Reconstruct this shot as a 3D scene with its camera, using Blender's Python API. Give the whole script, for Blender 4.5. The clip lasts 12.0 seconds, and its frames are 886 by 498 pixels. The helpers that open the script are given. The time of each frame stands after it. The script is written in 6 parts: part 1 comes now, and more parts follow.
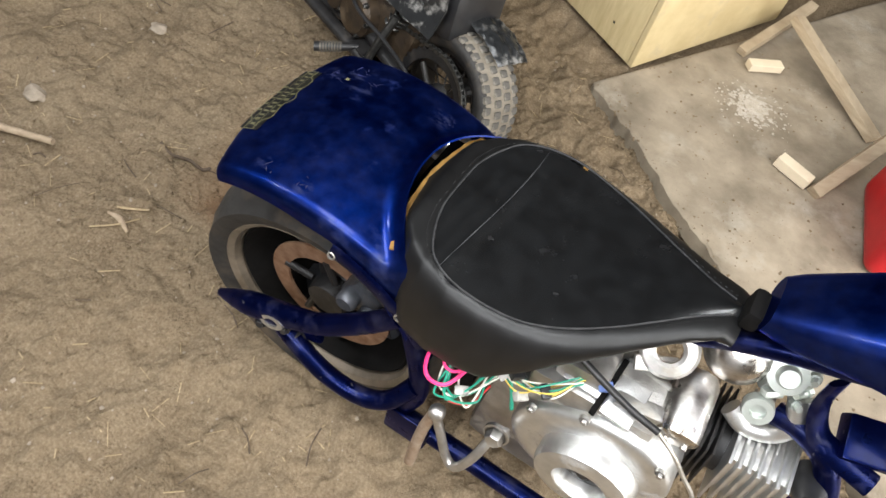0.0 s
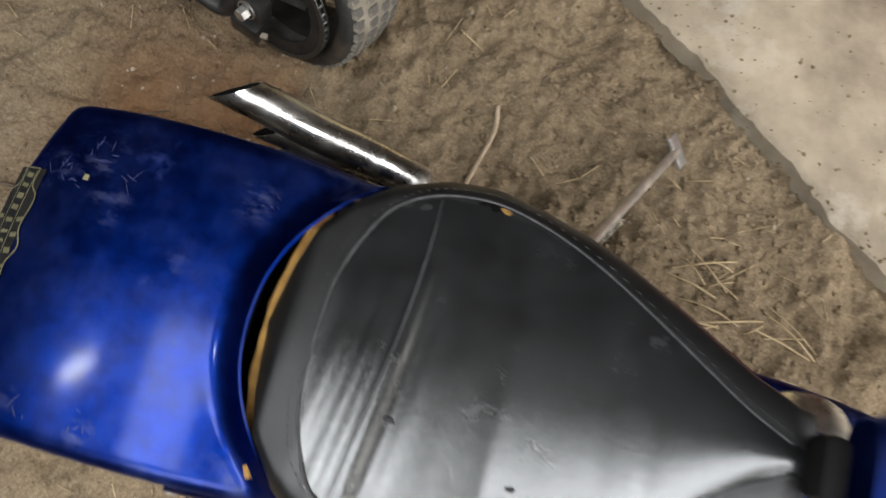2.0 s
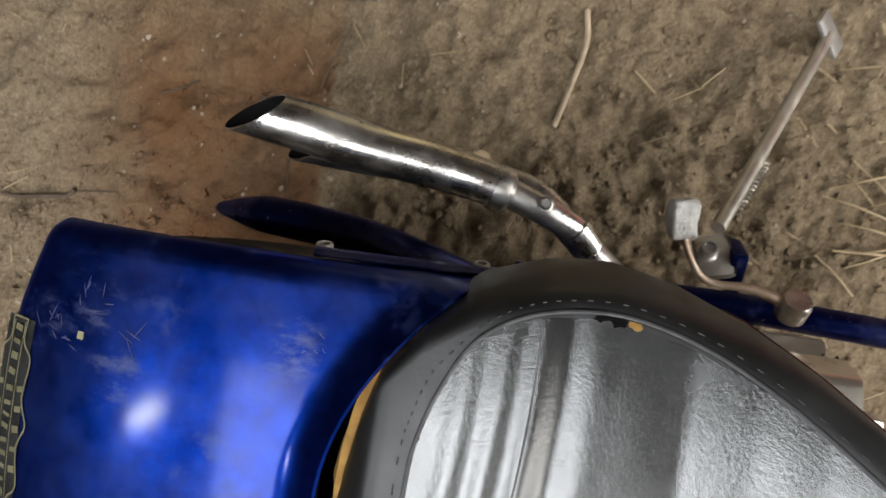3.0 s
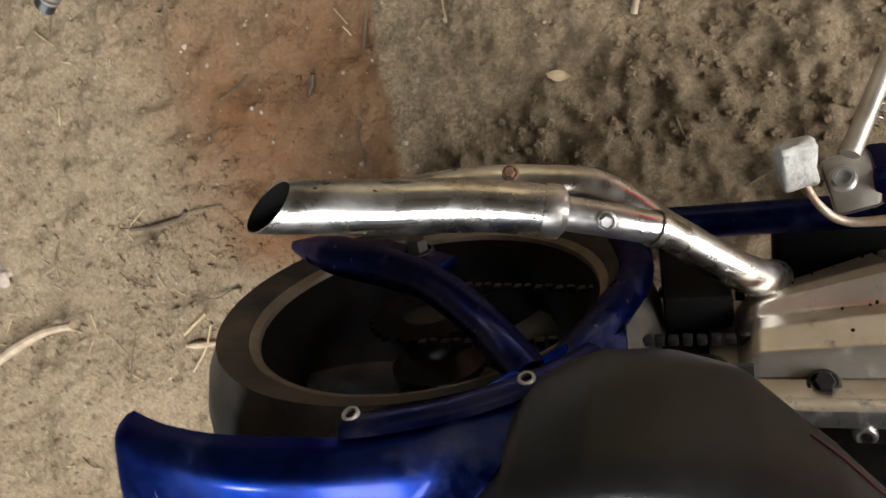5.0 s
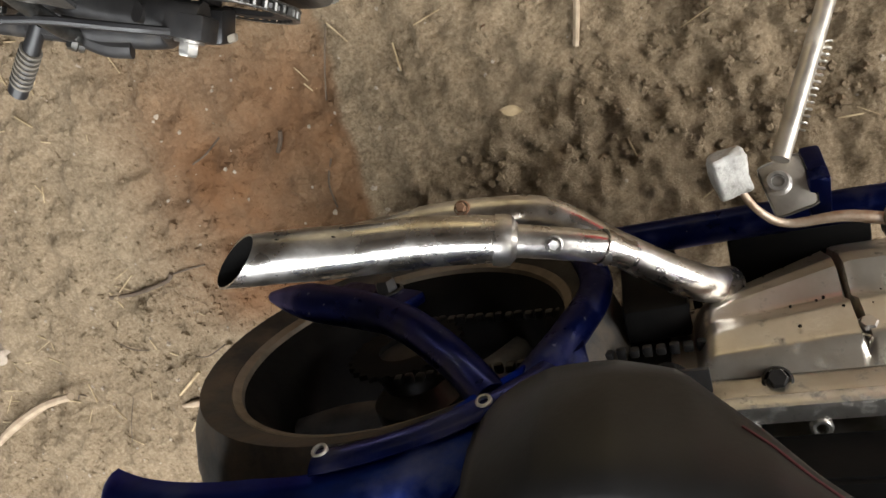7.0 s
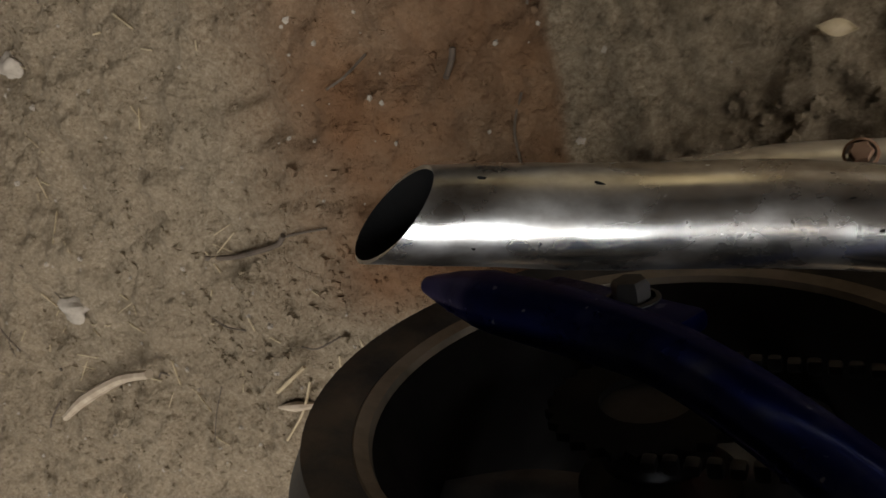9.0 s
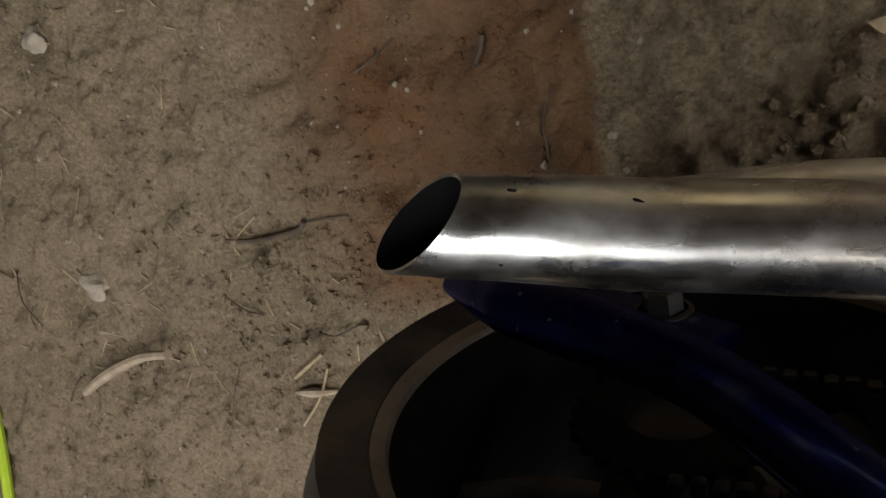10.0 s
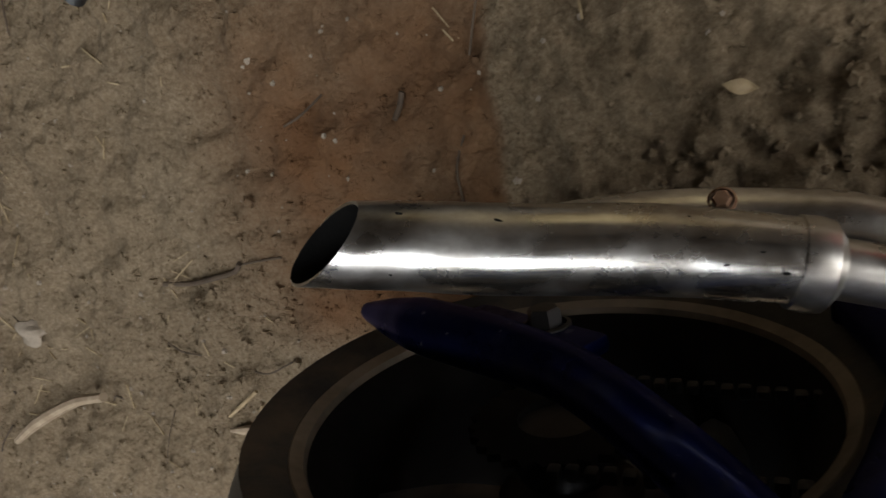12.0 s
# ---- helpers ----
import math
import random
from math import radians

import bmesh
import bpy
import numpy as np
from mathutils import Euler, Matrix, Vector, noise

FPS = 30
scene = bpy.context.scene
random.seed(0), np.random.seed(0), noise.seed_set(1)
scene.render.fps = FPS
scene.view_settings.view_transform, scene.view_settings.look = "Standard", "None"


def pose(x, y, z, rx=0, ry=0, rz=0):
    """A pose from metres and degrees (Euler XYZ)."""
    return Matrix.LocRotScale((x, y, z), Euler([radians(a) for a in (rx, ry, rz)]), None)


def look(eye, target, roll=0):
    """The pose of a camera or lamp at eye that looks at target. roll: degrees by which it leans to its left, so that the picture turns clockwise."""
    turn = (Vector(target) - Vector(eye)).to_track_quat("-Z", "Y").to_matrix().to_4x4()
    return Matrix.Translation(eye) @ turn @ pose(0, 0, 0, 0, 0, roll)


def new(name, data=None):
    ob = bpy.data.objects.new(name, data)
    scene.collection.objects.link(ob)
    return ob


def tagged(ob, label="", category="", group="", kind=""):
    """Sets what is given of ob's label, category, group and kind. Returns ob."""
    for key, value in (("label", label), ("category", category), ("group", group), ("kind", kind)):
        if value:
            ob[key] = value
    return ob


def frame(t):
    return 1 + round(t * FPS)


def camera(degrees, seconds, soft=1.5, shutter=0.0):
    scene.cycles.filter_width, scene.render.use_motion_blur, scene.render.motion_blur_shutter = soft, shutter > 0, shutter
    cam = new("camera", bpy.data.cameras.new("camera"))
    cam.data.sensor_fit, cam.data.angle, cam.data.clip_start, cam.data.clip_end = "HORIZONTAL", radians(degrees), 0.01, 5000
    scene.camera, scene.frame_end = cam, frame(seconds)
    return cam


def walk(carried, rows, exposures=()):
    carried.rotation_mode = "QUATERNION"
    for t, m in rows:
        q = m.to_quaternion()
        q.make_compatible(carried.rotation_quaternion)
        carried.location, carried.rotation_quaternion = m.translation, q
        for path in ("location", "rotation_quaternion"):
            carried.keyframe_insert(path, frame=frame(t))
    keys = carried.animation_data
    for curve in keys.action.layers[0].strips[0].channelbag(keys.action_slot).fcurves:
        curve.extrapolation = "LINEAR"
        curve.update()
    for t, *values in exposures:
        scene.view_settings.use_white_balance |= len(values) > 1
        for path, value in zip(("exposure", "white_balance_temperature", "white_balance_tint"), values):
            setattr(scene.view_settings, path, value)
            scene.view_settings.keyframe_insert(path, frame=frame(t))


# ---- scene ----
cam = camera(62.31, 12.0, soft=1.5, shutter=0.4)
PATH = [
    (0, 0.2785, -0.5301, 1.1367, 34.28, -10.47, 31.57),
    (0.5, 0.2624, -0.4937, 1.1375, 33.44, -10.26, 28.97),
    (1, 0.2858, -0.4271, 1.1221, 33.31, -6.52, 28.36),
    (1.2, 0.2766, -0.3892, 1.1500, 33.67, -6.17, 27.52),
    (1.5, 0.2570, -0.2738, 1.1327, 29.49, -5.15, 17.64),
    (1.8, 0.2209, -0.0964, 1.0794, 13.83, -1.28, 12.59),
    (2, 0.1950, -0.0480, 1.0225, 13.12, -2.78, 15.37),
    (2.2, 0.1357, -0.0047, 0.9761, 10.29, -3.00, 14.78),
    (2.5, 0.1597, 0.0494, 0.9189, 7.92, 4.05, 10.63),
    (2.8, 0.1575, 0.1328, 0.9004, 1.72, 4.74, 8.32),
    (3, 0.1559, 0.1545, 0.8915, -1.19, 5.61, 8.48),
    (3.5, 0.1533, 0.2283, 0.8373, -9.98, 10.54, 5.17),
    (3.7, 0.1636, 0.2491, 0.8264, -12.14, 12.35, 5.81),
    (5.3, 0.2560, 0.3568, 0.7661, -23.96, 17.03, -13.31),
    (5.5, 0.2665, 0.3491, 0.7714, -23.59, 16.22, -14.02),
    (6, 0.2765, 0.3530, 0.7786, -22.44, 15.42, -15.28),
    (6.5, 0.2742, 0.3486, 0.7819, -21.71, 15.33, -15.40),
    (7, 0.2796, 0.3492, 0.7833, -21.60, 15.52, -15.77),
    (7.5, 0.2529, 0.3472, 0.7765, -21.12, 16.77, -15.55),
    (7.7, 0.1811, 0.3090, 0.7413, -15.57, 17.62, -10.85),
    (9.3, 0.0960, 0.2807, 0.5616, -21.97, 27.23, -12.78),
    (9.5, 0.0956, 0.2850, 0.5595, -22.09, 27.68, -12.15),
    (10, 0.0886, 0.2903, 0.5549, -22.38, 27.80, -11.71),
    (10.5, 0.0997, 0.2867, 0.5656, -22.12, 27.68, -12.42),
    (11, 0.1097, 0.2898, 0.5720, -22.13, 27.04, -14.26),
    (11.5, 0.1217, 0.2875, 0.5787, -20.03, 26.76, -12.90),
    (12, 0.1340, 0.2847, 0.5975, -17.47, 23.79, -10.61),
]
EXPOSURE = [(0, -0.65), (1.2, -0.68), (1.6, -0.75), (2.0, -0.92), (2.4, -0.65), (3.0, -0.75), (3.7, -0.9), (5.3, -0.1), (7.0, -0.1), (7.6, -0.2), (9.3, -1.4), (11, -1.45), (12, -1.55)]
walk(cam, [(r[0], pose(*r[1:])) for r in PATH], EXPOSURE)

# ---- world and light ----
world = bpy.data.worlds.new("sky")
scene.world = world
world.use_nodes = True
wn = world.node_tree.nodes
sky = wn.new("ShaderNodeTexSky")
sky.sky_type = "NISHITA"
sky.sun_disc = False
sky.sun_elevation, sky.sun_rotation = radians(35), radians(200)
wn["Background"].inputs["Strength"].default_value = 0.12
world.node_tree.links.new(sky.outputs[0], wn["Background"].inputs[0])


def area(name, place, target, sx, sy, watts, color):
    d = bpy.data.lights.new(name, "AREA")
    d.shape, d.size, d.size_y, d.energy, d.color = "RECTANGLE", sx, sy, watts, color
    ob = new(name, d)
    ob.matrix_world = look(place, target)
    return ob


area("doorway_daylight", (2.12, 0.1, 1.1), (0.3, 0.4, 0.2), 1.7, 1.8, 130, (0.98, 0.965, 0.93))
area("window_daylight", (0.3, -1.66, 1.8), (0.2, 0.1, 0.4), 1.4, 0.4, 58, (0.95, 0.97, 1.0))
area("roof_opening_daylight", (1.5, -0.92, 2.46), (1.5, -0.92, 0.0), 1.2, 1.0, 75, (1.0, 0.97, 0.92))
area("roof_gap_daylight", (-0.15, -0.68, 2.46), (-0.15, -0.68, 0.0), 0.80, 1.15, 82, (0.95, 0.98, 1.0))
hatch = area("hatch_daylight", (-1.6, -0.62, 2.46), (-0.05, 0.0, 0.4), 0.15, 0.55, 44, (0.95, 0.98, 1.0))
hatch.data.shape = "ELLIPSE"

# ---- materials ----
def ramp(nt, fac, stops):
    r = nt.nodes.new("ShaderNodeValToRGB")
    e = r.color_ramp.elements
    while len(e) < len(stops):
        e.new(0.5)
    for el, (p, c) in zip(e, stops):
        el.position, el.color = p, (*c, 1)
    nt.links.new(fac, r.inputs[0])
    return r.outputs[0]


def noise_node(nt, scale, detail=6, rough=0.6, coords="Object", stretch=None):
    tc = nt.nodes.new("ShaderNodeTexCoord")
    n = nt.nodes.new("ShaderNodeTexNoise")
    n.inputs["Scale"].default_value, n.inputs["Detail"].default_value, n.inputs["Roughness"].default_value = scale, detail, rough
    out = tc.outputs[coords]
    if stretch:
        m = nt.nodes.new("ShaderNodeMapping")
        m.inputs["Scale"].default_value = stretch
        nt.links.new(out, m.inputs[0])
        out = m.outputs[0]
    nt.links.new(out, n.inputs["Vector"])
    return n.outputs["Fac"]


def mix(nt, fac, a, b):
    m = nt.nodes.new("ShaderNodeMix")
    m.data_type = "RGBA"
    if isinstance(fac, float):
        m.inputs[0].default_value = fac
    else:
        nt.links.new(fac, m.inputs[0])
    for i, c in ((6, a), (7, b)):
        if isinstance(c, tuple):
            m.inputs[i].default_value = (*c, 1)
        else:
            nt.links.new(c, m.inputs[i])
    return m.outputs[2]


def material(name, c1, c2, scale=30, rough=(0.4, 0.6), metal=0.0, bump=0.15, bump_scale=120, dust=None, dust_amount=0.5, dust_scale=9, coat=0.0, stretch=None, depth=0.002):
    """Two-tone grain, a rougher or dusty coarse layer, and fine relief."""
    m = bpy.data.materials.new(name)
    m.use_nodes = True
    nt = m.node_tree
    b = nt.nodes["Principled BSDF"]
    col = ramp(nt, noise_node(nt, scale, stretch=stretch), [(0.3, c1), (0.7, c2)])
    ro = nt.nodes.new("ShaderNodeMapRange")
    ro.inputs[1].default_value, ro.inputs[2].default_value = 0.3, 0.7
    ro.inputs[3].default_value, ro.inputs[4].default_value = rough
    nt.links.new(noise_node(nt, scale * 0.6), ro.inputs[0])
    rough_out, metal_out = ro.outputs[0], None
    if dust:
        cover = ramp(nt, noise_node(nt, dust_scale, 8, 0.65), [(0.62 - 0.3 * dust_amount, (0, 0, 0)), (0.78 - 0.2 * dust_amount, (1, 1, 1))])
        col = mix(nt, cover, col, dust)
        rr = nt.nodes.new("ShaderNodeMix")
        nt.links.new(cover, rr.inputs[0])
        nt.links.new(rough_out, rr.inputs[2])
        rr.inputs[3].default_value = 0.85
        rough_out = rr.outputs[0]
        if metal:
            mm = nt.nodes.new("ShaderNodeMath")
            mm.operation = "MULTIPLY_ADD"
            nt.links.new(cover, mm.inputs[0])
            mm.inputs[1].default_value, mm.inputs[2].default_value = -metal, metal
            metal_out = mm.outputs[0]
    nt.links.new(col, b.inputs["Base Color"])
    nt.links.new(rough_out, b.inputs["Roughness"])
    if metal_out:
        nt.links.new(metal_out, b.inputs["Metallic"])
    else:
        b.inputs["Metallic"].default_value = metal
    b.inputs["Coat Weight"].default_value = coat
    b.inputs["Coat Roughness"].default_value = 0.14
    if bump:
        bp = nt.nodes.new("ShaderNodeBump")
        bp.inputs["Strength"].default_value, bp.inputs["Distance"].default_value = bump, depth
        nt.links.new(noise_node(nt, bump_scale), bp.inputs["Height"])
        nt.links.new(bp.outputs[0], b.inputs["Normal"])
    return m


M_BLUE = material("blue_metallic_paint", (0.0009, 0.0078, 0.080), (0.0016, 0.0165, 0.148), 60, (0.35, 0.44), 1.0, 0.03, 300, dust=(0.05, 0.05, 0.08), dust_amount=0.02, dust_scale=7, coat=0.17)
M_BLUE.node_tree.nodes["Principled BSDF"].inputs["Specular Tint"].default_value = (0.08, 0.40, 1.0, 1)


def scuff_paint(m, places, dust):
    """Smudged dust and rubbed paint round a few places, over the glossy coat."""
    nt = m.node_tree
    b = nt.nodes["Principled BSDF"]
    tc = nt.nodes.new("ShaderNodeTexCoord")
    total = None
    for place, reach in places:
        d = nt.nodes.new("ShaderNodeVectorMath")
        d.operation = "DISTANCE"
        nt.links.new(tc.outputs["Object"], d.inputs[0])
        d.inputs[1].default_value = place
        r = nt.nodes.new("ShaderNodeMapRange")
        r.interpolation_type = "SMOOTHSTEP"
        nt.links.new(d.outputs["Value"], r.inputs[0])
        r.inputs[1].default_value, r.inputs[2].default_value = reach, reach * 0.2
        if total is None:
            total = r.outputs[0]
        else:
            n = nt.nodes.new("ShaderNodeMath")
            n.operation = "MAXIMUM"
            nt.links.new(total, n.inputs[0])
            nt.links.new(r.outputs[0], n.inputs[1])
            total = n.outputs[0]
    smear = ramp(nt, noise_node(nt, 60, 9, 0.7, stretch=(0.7, 1.6, 1)), [(0.46, (0, 0, 0)), (0.70, (0.42, 0.42, 0.42))])
    film = ramp(nt, noise_node(nt, 9, 8, 0.65), [(0.44, (0, 0, 0)), (0.80, (0.16, 0.16, 0.16))])
    n = nt.nodes.new("ShaderNodeMath")
    n.operation = "MULTIPLY"
    nt.links.new(total, n.inputs[0])
    nt.links.new(smear, n.inputs[1])
    w = nt.nodes.new("ShaderNodeMath")
    w.operation = "MAXIMUM"
    nt.links.new(n.outputs[0], w.inputs[0])
    nt.links.new(film, w.inputs[1])
    for socket, value in (("Base Color", dust), ("Roughness", 0.75), ("Metallic", 0.1)):
        old = b.inputs[socket].links[0].from_socket
        if isinstance(value, tuple):
            nt.links.new(mix(nt, w.outputs[0], old, value), b.inputs[socket])
        else:
            f = nt.nodes.new("ShaderNodeMix")
            nt.links.new(w.outputs[0], f.inputs[0])
            nt.links.new(old, f.inputs[2])
            f.inputs[3].default_value = value
            nt.links.new(f.outputs[0], b.inputs[socket])


scuff_paint(M_BLUE, (((-0.085, 0.085, 0.49), 0.045), ((-0.115, 0.068, 0.48), 0.030), ((0.045, 0.082, 0.50), 0.028), ((-0.02, -0.108, 0.49), 0.018), ((-0.08, -0.10, 0.48), 0.016), ((-0.06, 0.05, 0.495), 0.03)), (0.13, 0.13, 0.15))
M_FRAME = material("blue_frame_paint", (0.0007, 0.0018, 0.018), (0.0016, 0.0045, 0.040), 50, (0.24, 0.38), 0.7, 0.06, 200, dust=(0.016, 0.014, 0.014), dust_amount=0.34, dust_scale=26, coat=0.12)
M_FRAME.node_tree.nodes["Principled BSDF"].inputs["Specular Tint"].default_value = (0.10, 0.2, 1.0, 1)


def chip_paint(m, colour, scale, edge):
    """Small pale chips where the paint is knocked off."""
    nt = m.node_tree
    b = nt.nodes["Principled BSDF"]
    chips = ramp(nt, noise_node(nt, scale, 3, 0.5), [(edge, (0, 0, 0)), (edge + 0.03, (1, 1, 1))])
    nt.links.new(mix(nt, chips, b.inputs["Base Color"].links[0].from_socket, colour), b.inputs["Base Color"])


chip_paint(M_FRAME, (0.10, 0.10, 0.12), 95, 0.71)
M_SEAT = material("black_leatherette", (0.004, 0.0043, 0.0047), (0.008, 0.0087, 0.0095), 40, (0.19, 0.28), 0.0, 0.22, 420, dust=(0.016, 0.016, 0.018), dust_amount=0.0, dust_scale=14, depth=0.0008)
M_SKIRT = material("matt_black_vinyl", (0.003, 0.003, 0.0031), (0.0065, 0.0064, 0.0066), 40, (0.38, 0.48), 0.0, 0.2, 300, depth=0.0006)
M_PIPING = material("grey_piping", (0.010, 0.010, 0.011), (0.036, 0.036, 0.038), 90, (0.5, 0.7))
M_CREASE = material("whitened_crease", (0.018, 0.018, 0.02), (0.055, 0.055, 0.06), 140, (0.5, 0.7))
M_SEAT.node_tree.nodes["Principled BSDF"].inputs["Specular IOR Level"].default_value = 0.8
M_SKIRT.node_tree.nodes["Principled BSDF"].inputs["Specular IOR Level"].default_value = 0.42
M_FOAM = material("yellow_brown_foam", (0.20, 0.105, 0.022), (0.34, 0.19, 0.048), 70, (0.8, 0.95), 0, 0.6, 160)
M_TYRE = material("black_tyre_rubber", (0.014, 0.013, 0.012), (0.028, 0.026, 0.024), 60, (0.6, 0.8), 0, 0.3, 200, dust=(0.09, 0.066, 0.043), dust_amount=0.5, dust_scale=14)
M_RIM = material("dirty_alloy_rim", (0.15, 0.122, 0.09), (0.27, 0.23, 0.18), 40, (0.35, 0.55), 0.5, 0.1, 200, dust=(0.24, 0.19, 0.14), dust_amount=0.35, dust_scale=14)
M_DARK = material("black_oily_metal", (0.012, 0.012, 0.013), (0.03, 0.028, 0.027), 40, (0.35, 0.6), 0.3, 0.2, 150, dust=(0.06, 0.05, 0.04), dust_amount=0.15, dust_scale=18)
M_CHROME = material("chrome_pipe", (0.26, 0.225, 0.19), (0.80, 0.79, 0.77), 42, (0.17, 0.44), 1.0, 0.10, 70, stretch=(0.6, 1, 1), depth=0.001)
M_ALLOY = material("cast_aluminium", (0.36, 0.35, 0.33), (0.58, 0.57, 0.55), 30, (0.30, 0.46), 0.92, 0.25, 320, dust=(0.32, 0.28, 0.22), dust_amount=0.22, dust_scale=20)
M_SHINY = material("bright_cast_aluminium", (0.54, 0.54, 0.53), (0.74, 0.74, 0.73), 30, (0.30, 0.44), 0.92, 0.2, 260, dust=(0.22, 0.19, 0.15), dust_amount=0.14, dust_scale=24)
M_RUST = material("rusty_steel", (0.16, 0.075, 0.035), (0.32, 0.20, 0.13), 45, (0.6, 0.85), 0.3, 0.4, 160)
M_WOOD = material("raw_lumber", (0.30, 0.23, 0.15), (0.47, 0.38, 0.265), 12, (0.6, 0.8), 0, 0.25, 80, stretch=(1, 1, 9), dust=(0.36, 0.30, 0.22), dust_amount=0.25)
M_PLY = material("yellow_plywood", (0.50, 0.39, 0.20), (0.66, 0.54, 0.31), 10, (0.55, 0.75), 0, 0.15, 60, stretch=(1, 6, 1), dust=(0.45, 0.38, 0.26), dust_amount=0.15)
M_RED = material("red_plastic", (0.46, 0.008, 0.014), (0.56, 0.014, 0.022), 20, (0.3, 0.42), 0, 0.05, 80, dust=(0.35, 0.16, 0.13), dust_amount=0.05)
M_MUD = material("dried_grey_mud", (0.13, 0.11, 0.085), (0.25, 0.22, 0.175), 30, (0.8, 0.95), 0, 0.6, 90)
M_STRAW = material("straw", (0.25, 0.18, 0.095), (0.44, 0.34, 0.20), 60, (0.6, 0.8))
M_TWIG = material("dark_twig", (0.05, 0.032, 0.02), (0.10, 0.07, 0.045), 80, (0.7, 0.9), 0, 0.5, 120)
M_STICK = material("peeled_stick", (0.26, 0.19, 0.125), (0.42, 0.33, 0.23), 60, (0.6, 0.8), 0, 0.3, 120)
M_LIME = material("lime_plastic", (0.30, 0.42, 0.02), (0.40, 0.52, 0.04), 30, (0.3, 0.5))
M_WHITE = material("crumpled_white_wrap", (0.24, 0.23, 0.21), (0.48, 0.47, 0.44), 70, (0.35, 0.5), 0, 0.9, 130, dust=(0.035, 0.032, 0.03), dust_amount=0.12, dust_scale=75)
M_CONC = material("dusty_concrete", (0.17, 0.138, 0.098), (0.36, 0.30, 0.222), 9, (0.8, 0.95), 0, 0.8, 90, dust=(0.40, 0.36, 0.295), dust_amount=0.2, dust_scale=6.5)
M_PLANKWALL = material("weathered_boards", (0.055, 0.042, 0.03), (0.11, 0.085, 0.06), 8, (0.7, 0.9), 0, 0.3, 60, stretch=(6, 6, 1))
M_GOLD = material("emblem_print", (0.14, 0.13, 0.07), (0.24, 0.225, 0.13), 60, (0.4, 0.6))
M_BLACK = material("black_plastic", (0.01, 0.01, 0.011), (0.02, 0.02, 0.021), 40, (0.3, 0.5), 0, 0.1)
M_SCRATCH = material("scuffed_bare_paint", (0.008, 0.012, 0.07), (0.026, 0.032, 0.10), 160, (0.5, 0.7))


def wire_mat(name, c):
    return material(name, c, tuple(min(1, k * 1.3 + 0.02) for k in c), 50, (0.3, 0.45), 0, 0.0)


